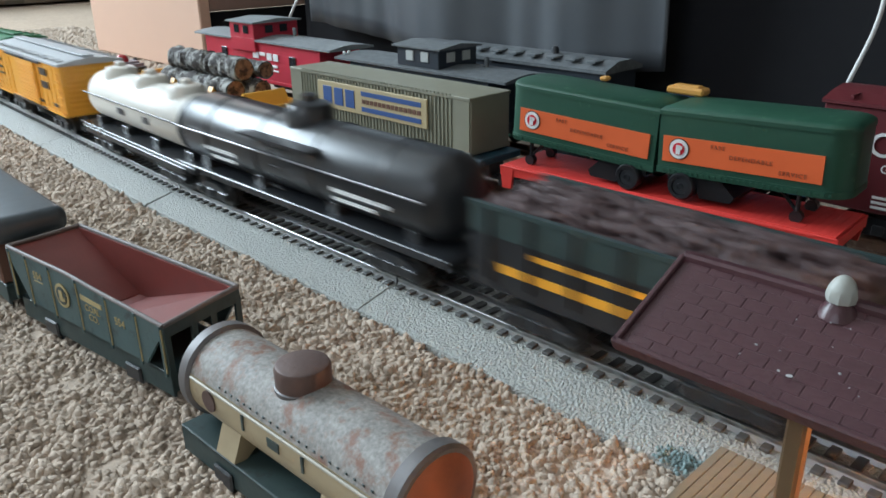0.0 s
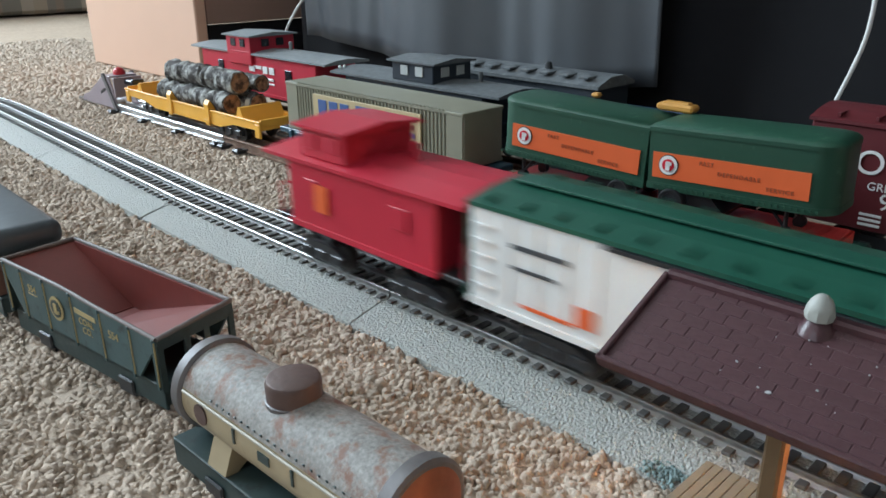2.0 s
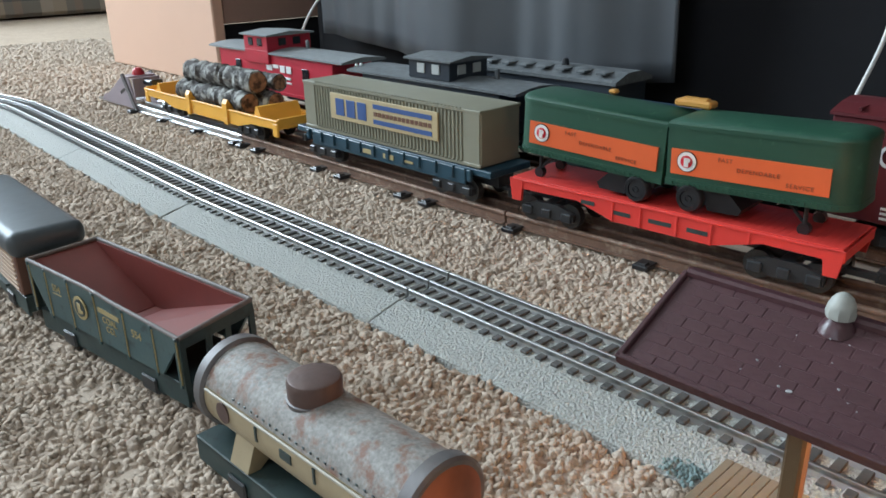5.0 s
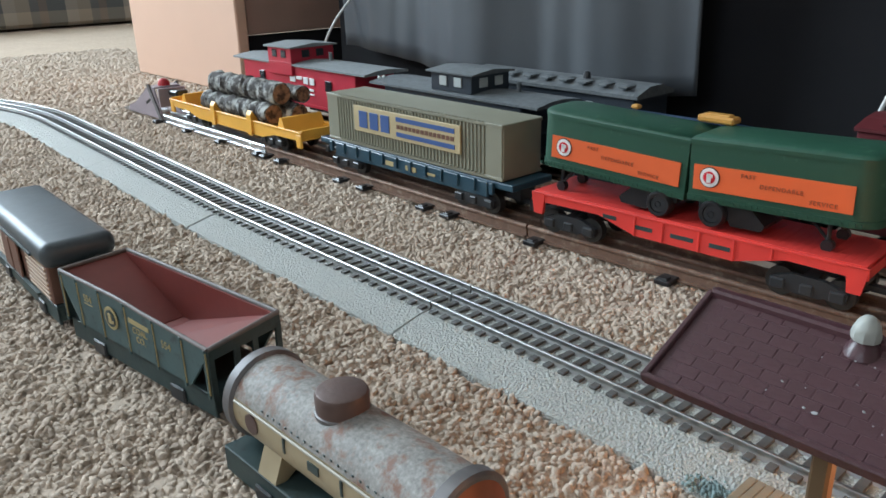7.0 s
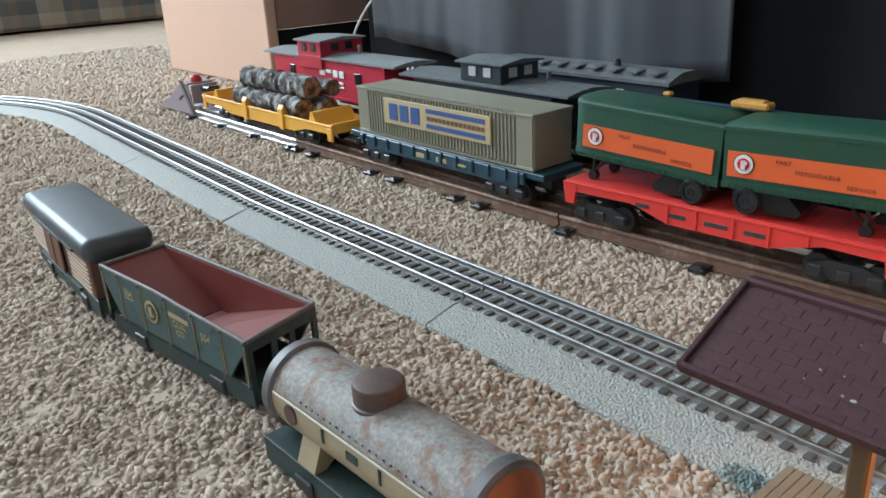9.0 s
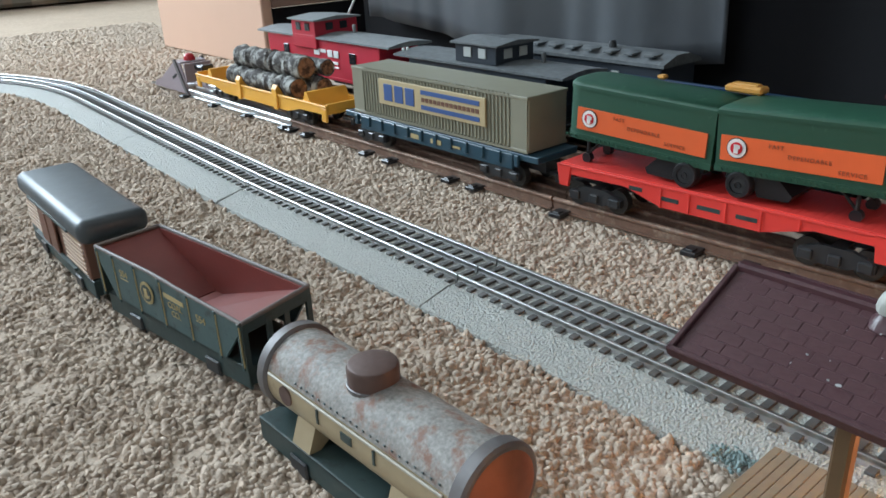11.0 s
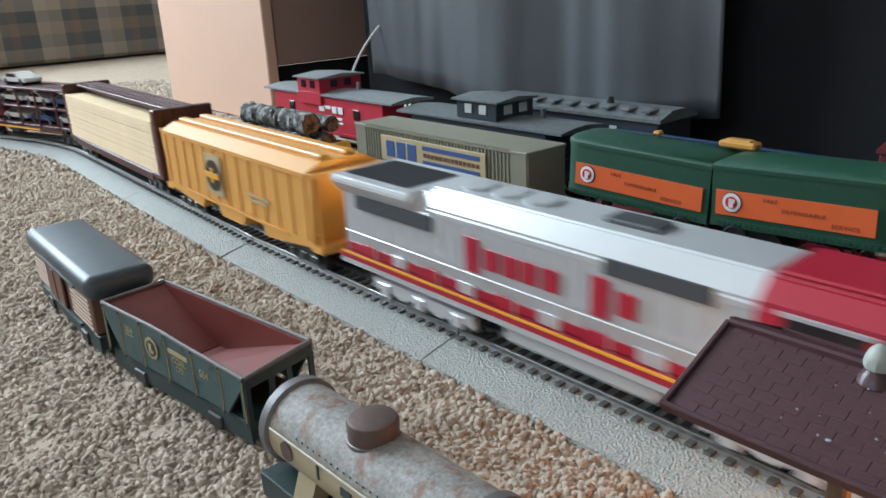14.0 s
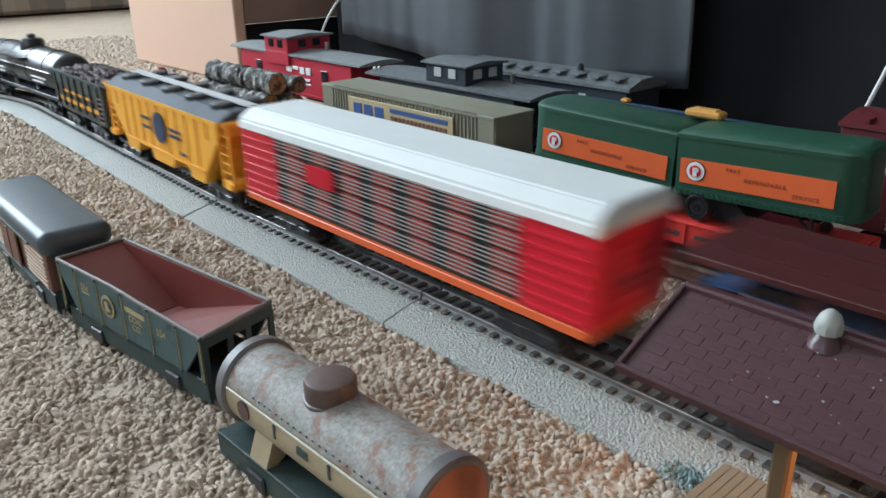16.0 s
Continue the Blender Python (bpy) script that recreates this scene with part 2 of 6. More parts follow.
def plaid_material():
    m = bpy.data.materials.new("plaid_fabric")
    m.use_nodes = True
    nt = m.node_tree
    bsdf = nt.nodes["Principled BSDF"]
    co = nt.nodes.new("ShaderNodeTexCoord")
    sep = nt.nodes.new("ShaderNodeSeparateXYZ")
    nt.links.new(co.outputs["Object"], sep.inputs[0])
    ramps = []
    for axis, scale, stops in (("Y", 5.2, ((0, (0.30, 0.24, 0.18)), (0.22, (0.10, 0.10, 0.10)), (0.36, (0.16, 0.11, 0.085)), (0.50, (0.075, 0.085, 0.085)), (0.80, (0.34, 0.29, 0.24)))),
                               ("Z", 6.0, ((0, (0.34, 0.28, 0.22)), (0.30, (0.12, 0.12, 0.12)), (0.55, (0.26, 0.18, 0.14)), (0.78, (0.09, 0.10, 0.10))))):
        mul = nt.nodes.new("ShaderNodeMath")
        mul.operation = "MULTIPLY"
        mul.inputs[1].default_value = scale
        nt.links.new(sep.outputs[axis], mul.inputs[0])
        fr = nt.nodes.new("ShaderNodeMath")
        fr.operation = "FRACT"
        nt.links.new(mul.outputs[0], fr.inputs[0])
        ramp = nt.nodes.new("ShaderNodeValToRGB")
        ramp.color_ramp.interpolation = "CONSTANT"
        for i, (p, c) in enumerate(stops):
            e = ramp.color_ramp.elements[i] if i < 2 else ramp.color_ramp.elements.new(p)
            e.position, e.color = p, (*c, 1)
        nt.links.new(fr.outputs[0], ramp.inputs["Fac"])
        ramps.append(ramp)
    mix = nt.nodes.new("ShaderNodeMix")
    mix.data_type = "RGBA"
    mix.inputs[0].default_value = 0.42
    nt.links.new(ramps[0].outputs["Color"], mix.inputs[6])
    nt.links.new(ramps[1].outputs["Color"], mix.inputs[7])
    nt.links.new(mix.outputs[2], bsdf.inputs["Base Color"])
    bsdf.inputs["Roughness"].default_value = 0.95
    return m


PLAID = plaid_material()


# ---- mesh helpers ----
def box(bm, cx, cy, cz, sx, sy, sz, bevel=0.0, m=None, seg=1):
    """A box by centre and size, its edges rounded by bevel."""
    geo = bmesh.ops.create_cube(bm, size=1.0)["verts"]
    t = Matrix.Translation((cx, cy, cz)) @ Matrix.Diagonal((sx, sy, sz, 1))
    bmesh.ops.transform(bm, matrix=(m @ t) if m else t, verts=geo)
    if bevel:
        edges = list({e for v in geo for e in v.link_edges})
        bmesh.ops.bevel(bm, geom=edges, offset=bevel, segments=seg, affect="EDGES", profile=0.5)


def rod(bm, a, b, r, r2=None, n=10):
    """A round bar, or a cone, from a to b."""
    a, b = Vector(a), Vector(b)
    d = b - a
    m = Matrix.Translation((a + b) / 2) @ d.to_track_quat("Z", "Y").to_matrix().to_4x4()
    bmesh.ops.create_cone(bm, cap_ends=True, segments=n, radius1=r, radius2=r if r2 is None else r2, depth=d.length, matrix=m)


def prism(bm, outline, axis, lo, hi):
    """A flat outline (pairs) drawn out along an axis from lo to hi."""
    def at(p, w):
        return {"x": (w, p[0], p[1]), "y": (p[0], w, p[1]), "z": (p[0], p[1], w)}[axis]
    rings = [[bm.verts.new(at(p, w)) for p in outline] for w in (lo, hi)]
    n = len(outline)
    for i in range(n):
        bm.faces.new((rings[0][i], rings[0][(i + 1) % n], rings[1][(i + 1) % n], rings[1][i]))
    bm.faces.new(rings[0][::-1])
    bm.faces.new(rings[1])


def lathe(bm, profile, m, n=32):
    """A turned solid: profile of (radius, height) about m's z axis."""
    rings = []
    for r, h in profile:
        rings.append([bm.verts.new(m @ Vector((r * math.cos(2 * math.pi * i / n), r * math.sin(2 * math.pi * i / n), h))) for i in range(n)])
    for a, b in zip(rings, rings[1:]):
        for i in range(n):
            bm.faces.new((a[i], a[(i + 1) % n], b[(i + 1) % n], b[i]))
    bm.faces.new(rings[0][::-1])
    bm.faces.new(rings[-1])


def mesh_of(name, bm, mat, smooth=False):
    bmesh.ops.recalc_face_normals(bm, faces=bm.faces)
    me = bpy.data.meshes.new(name)
    bm.to_mesh(me)
    bm.free()
    me.materials.append(mat)
    if smooth:
        me.polygons.foreach_set("use_smooth", [True] * len(me.polygons))
        me.set_sharp_from_angle(angle=radians(38))
    return me


def part(name, bm, mat, parent, label="", smooth=False):
    ob = new(name, mesh_of(name, bm, mat, smooth))
    ob.parent = parent
    return tagged(ob, label)


def shared(name, me, parent, m=None):
    ob = new(name, me)
    ob.parent = parent
    if m:
        ob.matrix_basis = m
    return ob


def thing(name, m, label, category, group="", kind=""):
    ob = new(name)
    ob.empty_display_size = 0.02
    ob.matrix_basis = m
    return tagged(ob, label, category, group, kind)


def made(fn, *a, **k):
    bm = bmesh.new()
    fn(bm, *a, **k)
    return bm


def boxes(*specs, bevel=0.0):
    bm = bmesh.new()
    for s in specs:
        box(bm, *s, bevel=bevel)
    return bm


def lettering(name, words, size, m, mat, parent, depth=0.0002, spacing=1.0):
    """Words in the built-in font, as a thin mesh."""
    cu = bpy.data.curves.new(name, "FONT")
    cu.body, cu.size, cu.extrude, cu.align_x, cu.align_y = words, size, depth, "CENTER", "CENTER"
    cu.space_character = spacing
    tmp = bpy.data.objects.new(name, cu)
    scene.collection.objects.link(tmp)
    me = bpy.data.meshes.new_from_object(tmp.evaluated_get(bpy.context.evaluated_depsgraph_get()))
    bpy.data.objects.remove(tmp)
    me.materials.append(mat)
    ob = new(name, me)
    ob.parent, ob.matrix_basis = parent, m
    return ob


FRONT = pose(0, 0, 0, 90, 0, 0)   # letters that face -y


# ---- the oval's measures ----
SECTION, RADIUS, RADIUS_EAST = 0.254, 0.610, 0.59955
KINK, SLANT = -SECTION, 2.3                       # two sections lie askew beyond this joint
X1 = KINK + 9 * SECTION
SX, SY = KINK - 2 * SECTION * math.cos(radians(SLANT)), 2 * SECTION * math.sin(radians(SLANT))   # where the far-left bend begins
CX, CY = SX - RADIUS * math.sin(radians(SLANT)), SY - RADIUS * math.cos(radians(SLANT))          # its centre
BACK = X1 - CX
LOOP = 2 * SECTION + (X1 - KINK) + math.pi * RADIUS_EAST + BACK + radians(180 + SLANT) * RADIUS
RAILTOP = 0.020


# ---- the setting ----
def off_track(X, Y):
    """Signed distance from the middle of the oval's front side: over 0 beyond it."""
    c, s = math.cos(radians(SLANT)), math.sin(radians(SLANT))
    askew = (Y * c + (X - KINK) * s)
    return np.where(X > KINK, Y, np.where(X > SX, askew, np.hypot(X - CX, Y - CY) - RADIUS))


def tuft_shape():
    """The upper half of a unit ball: 13 points and 16 faces."""
    v = [(1, 0, 0), (-1, 0, 0), (0, 1, 0), (0, -1, 0), (0, 0, 1)]
    f, mid = [], {}

    def half_way(i, j):
        k = (min(i, j), max(i, j))
        if k not in mid:
            mid[k] = len(v)
            v.append(tuple((Vector(v[i]) + Vector(v[j])).normalized()))
        return mid[k]
    for a, b, c in ((0, 2, 4), (2, 1, 4), (1, 3, 4), (3, 0, 4)):
        p, q, r = half_way(a, b), half_way(b, c), half_way(c, a)
        f += [(a, p, r), (p, b, q), (r, q, c), (p, q, r)]
    return np.array(v), np.array(f)


def mesh_arrays(name, verts, faces, mat):
    n = faces.shape[1]
    me = bpy.data.meshes.new(name)
    me.vertices.add(len(verts))
    me.vertices.foreach_set("co", verts.astype(np.float32).ravel())
    me.loops.add(faces.size)
    me.loops.foreach_set("vertex_index", faces.astype(np.int32).ravel())
    me.polygons.add(len(faces))
    me.polygons.foreach_set("loop_start", np.arange(0, faces.size, n, dtype=np.int32))
    me.update(calc_edges=True)
    me.materials.append(mat)
    me.polygons.foreach_set("use_smooth", np.ones(len(faces), dtype=bool))
    return me


def tuft_field(x0, x1, y0, y1, step, size, rng):
    """Uneven leaning tufts of wool over a stretch of floor, none under the roadbed."""
    gx, gy = np.meshgrid(np.arange(x0, x1, step), np.arange(y0, y1, step), indexing="ij")
    px = gx.ravel() + rng.uniform(-0.55, 0.55, gx.size) * step
    py = gy.ravel() + rng.uniform(-0.55, 0.55, gx.size) * step
    off = off_track(px, py)
    keep = (np.abs(off) > np.where(off > 0, 0.0345, 0.0465) + 0.0012 * np.sin(px * 130) + rng.uniform(-0.0012, 0.0008, px.size))
    keep &= ~((px > 0.205) & (py < -0.040) & (py > -0.125))
    px, py = px[keep], py[keep]
    n = len(px)
    base, faces = tuft_shape()
    r = size * rng.uniform(0.70, 1.30, n)
    scale = np.stack([r * rng.uniform(0.75, 1.35, n), r * rng.uniform(0.75, 1.35, n), r * rng.uniform(0.55, 1.1, n)], 1)
    pts = base[None] * scale[:, None] * rng.uniform(0.62, 1.28, (n, len(base)))[:, :, None]
    turn = rng.uniform(0, 2 * math.pi, n)
    c, q = np.cos(turn)[:, None], np.sin(turn)[:, None]
    x, y = pts[:, :, 0] * c - pts[:, :, 1] * q, pts[:, :, 0] * q + pts[:, :, 1] * c
    lean = rng.normal(0, 0.5, (n, 2))
    z = pts[:, :, 2]
    swell = 0.0011 * np.sin(px * 310 + 2 * np.sin(py * 170)) * np.sin(py * 290 + 2 * np.sin(px * 150)) + 0.0006 * np.sin(px * 95 + 2 * np.sin(py * 60))
    z = z - 0.0012 * (base[None, :, 2] < 0.1)
    top = CARPET - 0.0026 + swell + rng.uniform(-0.0005, 0.0005, n)
    out = np.stack([x + z * lean[:, :1] + px[:, None], y + z * lean[:, 1:] + py[:, None], z + top[:, None]], 2)
    return out.reshape(-1, 3), (faces[None] + len(base) * np.arange(n)[:, None, None]).reshape(-1, 3)


def carpet():
    """Cut pile: a ground cloth with uneven wool tufts, pressed flat under the roadbed."""
    xs, ys = np.arange(-1.7, 0.52, 0.006), np.arange(-0.46, 0.46, 0.006)
    X, Y = np.meshgrid(xs, ys, indexing="ij")
    rng = np.random.default_rng(7)
    off = off_track(X, Y)
    near = np.clip((np.abs(off) - np.where(off > 0, 0.034, 0.046)) / 0.006, 0, 1)
    edge = np.minimum(np.minimum(X + 1.7, 0.51 - X), np.minimum(Y + 0.46, 0.455 - Y))
    Z = 0.002 + 0.0052 * near + rng.normal(0, 0.0003, X.shape)
    Z = np.where(edge < 0.012, CARPET - 0.006, Z)
    nx, ny = X.shape
    a = (np.arange(nx - 1)[:, None] * ny + np.arange(ny - 1)[None]).reshape(-1)
    me = mesh_arrays("carpet_ground", np.stack([X, Y, Z], 2).reshape(-1, 3), np.stack([a, a + ny, a + ny + 1, a + 1], 1), CARPET_MAT)
    tagged(new("carpet_ground", me), "beige ground cloth of the wool carpet", "carpet", kind="structure")
    verts, faces, k = [], [], 0
    for zone in ((-0.25, 0.44, -0.36, 0.19, 0.0025, 0.0020), (-0.72, -0.25, -0.42, 0.24, 0.0031, 0.0023), (-1.68, -0.72, -0.44, 0.44, 0.0054, 0.0034)):
        v, f = tuft_field(*zone, rng)
        verts.append(v)
        faces.append(f + k)
        k += len(v)
    me = mesh_arrays("carpet_pile", np.concatenate(verts), np.concatenate(faces), CARPET_MAT)
    tagged(new("carpet_pile", me), "beige wool carpet pile with uneven crumbly tufts", "carpet", kind="stuff")
    bm = bmesh.new()
    box(bm, 0.3, -0.6, CARPET - 0.016, 6.9, 5.4, 0.016)
    tagged(part("floor", bm, BACKING, None), "beige fitted carpet across the room", "floor", kind="structure")


def room():
    x0, x1, y0, y1, h = -3.1, 3.7, -3.2, 1.9, 2.4

    def wall(name, *specs):
        tagged(part(name, boxes(*specs), WALLPAINT, None), "plain painted room wall", "wall", kind="structure")
    wall("wall_west", (x0 - 0.05, -2.55, h / 2, 0.1, 1.3, h), (x0 - 0.05, 1.0, h / 2, 0.1, 1.8, h),
         (x0 - 0.05, -0.9, 0.425, 0.1, 2.0, 0.85), (x0 - 0.05, -0.9, 2.325, 0.1, 2.0, 0.15))
    wall("wall_east", (x1 + 0.05, -0.65, h / 2, 0.1, 5.1, h))
    wall("wall_north", (0.3, y1 + 0.05, h / 2, 7.0, 0.1, h))
    # the opening in this unseen wall is made up for the fill lamp
    wall("wall_south", (-1.85, y0 - 0.05, h / 2, 2.5, 0.1, h), (2.45, y0 - 0.05, h / 2, 2.5, 0.1, h),
         (0.3, y0 - 0.05, 0.5, 1.8, 0.1, 1.0), (0.3, y0 - 0.05, 2.375, 1.8, 0.1, 0.05))
    tagged(part("ceiling", boxes((0.3, -0.65, h + 0.03, 7.0, 5.3, 0.06)), CEILPAINT, None), "plain off-white ceiling", "ceiling", kind="structure")


def desk():
    """A laminate end panel with a raised back panel running away behind the sidings."""
    d = thing("desk", pose(0, 0, CARPET), "pinkish laminate desk with a dark recess beneath", "desk")
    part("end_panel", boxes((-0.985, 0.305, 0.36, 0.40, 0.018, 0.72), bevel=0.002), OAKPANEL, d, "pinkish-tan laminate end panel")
    # its darker brown paints the shade on this side
    part("side_panel", boxes((-0.797, 0.545, 0.40, 0.018, 0.46, 0.626), bevel=0.002), SHADEDPANEL, d, "laminate side panel with shade put into its brown")
    # black strip and back panel paint the dark beneath the desk
    part("kick_panel", boxes((-0.800, 0.545, 0.043, 0.010, 0.46, 0.084)), VOID, d, "black strip put in for the shade below the side panel")
    part("desk_top", boxes((-0.20, 0.62, 0.735, 1.96, 0.68, 0.025), bevel=0.004), SHADEDPANEL, d)
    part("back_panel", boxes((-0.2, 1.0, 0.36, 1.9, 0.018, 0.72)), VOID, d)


def black_sheet():
    """Black plastic sheet hanging in soft folds behind the sidings, with added black folds for the under-desk dark
    beside and below it.
    """
    def fold(bm, x0, x1, z0, z1, y, amp, seed, crease=0.0, nx=130, nz=30):
        grid = []
        for i in range(nx + 1):
            col = []
            for j in range(nz + 1):
                u, v = i / nx, j / nz
                x = x0 + (x1 - x0) * u
                yy = y + amp * math.sin(7 * u + seed) * (0.4 + 0.6 * (1 - v)) + 0.5 * amp * math.sin(19 * u + 3 * v + seed) \
                    + crease * amp * 0.26 * noise.noise((u * 17, v * 1.3, seed)) * (1 - 0.4 * v) \
                    + amp * 0.35 * noise.noise((x * 9, v * 3, seed))
                zz = z0 + (z1 - z0) * v + (0.012 * math.sin(5 * u + seed) * (1 - v))
                col.append(bm.verts.new((x, yy, zz)))
            grid.append(col)
        for i in range(nx):
            for j in range(nz):
                bm.faces.new((grid[i][j], grid[i + 1][j], grid[i + 1][j + 1], grid[i][j + 1]))
        return bm
    s = thing("plastic_sheet", pose(0, 0, 0), "black plastic sheet hanging in soft folds", "plastic sheet")
    p = part("sheet", fold(bmesh.new(), -0.615, -0.069, 0.078, 0.70, 0.355, 0.013, 1.3, 1.0), BAG, s, smooth=True)
    mod = p.modifiers.new("thick", "SOLIDIFY")
    mod.thickness = 0.002
    # added folds that fill the shaded space under the desk with black
    c = thing("black_cloth", pose(0, 0, 0), "dull black folds put in for the dark under the desk", "cloth")
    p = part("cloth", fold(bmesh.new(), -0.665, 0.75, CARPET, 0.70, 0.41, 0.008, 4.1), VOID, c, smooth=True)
    mod = p.modifiers.new("thick", "SOLIDIFY")
    mod.thickness = 0.002


def sofa():
    s = thing("sofa", pose(-2.68, 0.45, CARPET), "plaid fabric sofa in tan, brown and dark grey checks", "sofa")
    part("skirt", boxes((0.0, 0, 0.19, 0.30, 2.3, 0.38), bevel=0.012), PLAID, s)
    part("seat_cushion", boxes((-0.02, -0.56, 0.45, 0.34, 1.08, 0.14), bevel=0.03), PLAID, s)
    part("seat_cushion", boxes((-0.02, 0.56, 0.45, 0.34, 1.08, 0.14), bevel=0.03), PLAID, s)
    part("backrest", boxes((-0.22, 0, 0.45, 0.2, 2.3, 0.85), bevel=0.04), PLAID, s)


# ---- the oval of grey-roadbed three-rail track ----
def on_loop(s):
    """Place and heading (degrees) on the oval; s is x along the front straight, trains run towards +x."""
    s = (s - KINK) % LOOP
    run, bend = X1 - KINK, math.pi * RADIUS_EAST
    if s < run:
        return KINK + s, 0.0, 0.0
    s -= run
    if s < bend:
        a = s / RADIUS_EAST
        return X1 + RADIUS_EAST * math.sin(a), -RADIUS_EAST * (1 - math.cos(a)), -math.degrees(a)
    s -= bend
    if s < BACK:
        return X1 - s, -2 * RADIUS_EAST, -180.0
    s -= BACK
    if s < radians(180 + SLANT) * RADIUS:
        a = s / RADIUS
        return CX - RADIUS * math.sin(a), CY - RADIUS * math.cos(a), -180.0 - math.degrees(a)
    s -= radians(180 + SLANT) * RADIUS
    return SX + s * math.cos(radians(SLANT)), SY - s * math.sin(radians(SLANT)), -360.0 - SLANT


def sweep(bm, outline, bend):
    """A cross-section (y, z) swept along one section: straight, or bent to the right by 30 degrees."""
    steps = 12 if bend else 1
    rings = []
    for i in range(steps + 1):
        if bend:
            a = radians(30) * i / steps
            ring = [bm.verts.new(((RADIUS + y) * math.sin(a), (RADIUS + y) * math.cos(a) - RADIUS, z)) for y, z in outline]
        else:
            ring = [bm.verts.new((0.0006 + (SECTION - 0.0012) * i, y, z)) for y, z in outline]
        rings.append(ring)
    n = len(outline)
    for a, b in zip(rings, rings[1:]):
        for i in range(n):
            bm.faces.new((a[i], a[(i + 1) % n], b[(i + 1) % n], b[i]))
    bm.faces.new(rings[0][::-1])
    bm.faces.new(rings[-1])


def rail_outline(y):
    w = 0.0010
    return [(y - 1.6 * w, 0.0150), (y + 1.6 * w, 0.0150), (y + 0.7 * w, 0.0172), (y + 0.7 * w, 0.0184), (y + w, 0.0188),
            (y + w, 0.0197), (y + 0.6 * w, RAILTOP), (y - 0.6 * w, RAILTOP), (y - w, 0.0197), (y - w, 0.0188), (y - 0.7 * w, 0.0184), (y - 0.7 * w, 0.0172)]


def track_section(bend):
    label = "grey plastic roadbed track section with three steel rails"
    sec = thing("track_section", Matrix(), label, "track section", "track sections of the oval")
    h = 0.0152
    part("roadbed", made(sweep, [(-0.0465, 0.003), (-0.0455, 0.0098), (-0.0440, 0.0104), (-0.0245, h), (0.0245, h), (0.0330, 0.0080), (0.0340, 0.003)], bend), ROADBED, sec, "speckled grey ballast-textured roadbed")
    for name, y, mat in (("rail", -0.015875, RAIL), ("rail", 0.015875, RAIL), ("centre_rail", 0.0, MIDRAIL)):
        part(name, made(sweep, rail_outline(y), bend), mat, sec)
    tie = mesh_of("tie", boxes((0, 0, 0.0154, 0.0040, 0.0430, 0.0024), bevel=0.0003), TIE)
    n = 38 if bend else 27
    for i in range(n):
        if bend:
            a = radians(30) * (i + 0.5) / n
            shared("tie", tie, sec, pose(RADIUS * math.sin(a), RADIUS * math.cos(a) - RADIUS, 0, 0, 0, -math.degrees(a)))
        else:
            shared("tie", tie, sec, pose(SECTION * (i + 0.5) / n, 0, 0))
    return sec


def oval():
    straight, curve = track_section(False), track_section(True)
    straight.matrix_basis, curve.matrix_basis = pose(KINK, 0, 0), pose(X1, 0, 0)
    for i in range(1, 9):
        copy_thing(straight, pose(KINK + i * SECTION, 0, 0))
    for s in (KINK - 2 * SECTION, KINK - SECTION):
        x, y, a = on_loop(s + 1e-6)
        copy_thing(straight, pose(x, y, 0, 0, 0, a))
    for i in range(11):
        copy_thing(straight, pose(X1 - i * SECTION, -2 * RADIUS_EAST, 0, 0, 0, 180))
    for i in range(1, 6):
        x, y, a = on_loop(X1 + i * RADIUS_EAST * radians(30))
        copy_thing(curve, pose(x, y, 0, 0, 0, a))
    for i in range(1, 7):
        x, y, a = on_loop(KINK - 2 * SECTION - i * RADIUS * radians(30) + 1e-6)
        copy_thing(curve, pose(x, y, 0, 0, 0, a))


# ---- running gear shared by all the O-gauge cars; local z = 0 is the rail top, x runs along the car ----
def truck_meshes():
    side = bmesh.new()
    for y in (-0.0205, 0.0205):
        prism(side, [(-0.021, 0.006), (-0.021, 0.011), (-0.009, 0.0155), (0.009, 0.0155), (0.021, 0.011), (0.021, 0.006), (0.014, 0.0075), (0.007, 0.0045), (-0.007, 0.0045), (-0.014, 0.0075)],
              "y", y - 0.0016, y + 0.0016)
        for x in (-0.016, 0.016):
            box(side, x, y * 1.09, 0.0085, 0.008, 0.003, 0.006, 0.0006)
        box(side, 0, y * 1.09, 0.0085, 0.007, 0.003, 0.006, 0.0006)
    box(side, 0, 0, 0.013, 0.008, 0.040, 0.005)
    wheel = bmesh.new()
    rod(wheel, (0, -0.0028, 0), (0, 0.0028, 0), 0.0085, n=18)
    rod(wheel, (0, -0.0040, 0), (0, 0.0040, 0), 0.0048, n=12)
    return side, wheel


SIDE, WHEEL = truck_meshes()
TRUCK_ME = mesh_of("truck", SIDE, FRAME_BLACK)
WHEEL_ME = mesh_of("wheel", WHEEL, material("blackened_wheel", (0.07, 0.068, 0.066), 0.35, 0.8, grain=0.1))


def trucks(car, *xs):
    for x in xs:
        t = shared("truck", TRUCK_ME, car, pose(x, 0, 0))
        for dx in (-0.016, 0.016):
            for y in (-0.0155, 0.0155):
                shared("wheel", WHEEL_ME, t, pose(dx, y, 0.0085))


COUPLER_ME = mesh_of("coupler", boxes((0, 0, 0.0105, 0.020, 0.0045, 0.004), (0.011, 0.003, 0.0105, 0.006, 0.009, 0.007), bevel=0.0006), FRAME_BLACK)


def couplers(car, half):
    shared("coupler", COUPLER_ME, car, pose(half + 0.002, 0, 0))
    shared("coupler", COUPLER_ME, car, pose(-half - 0.002, 0, 0, 0, 0, 180))


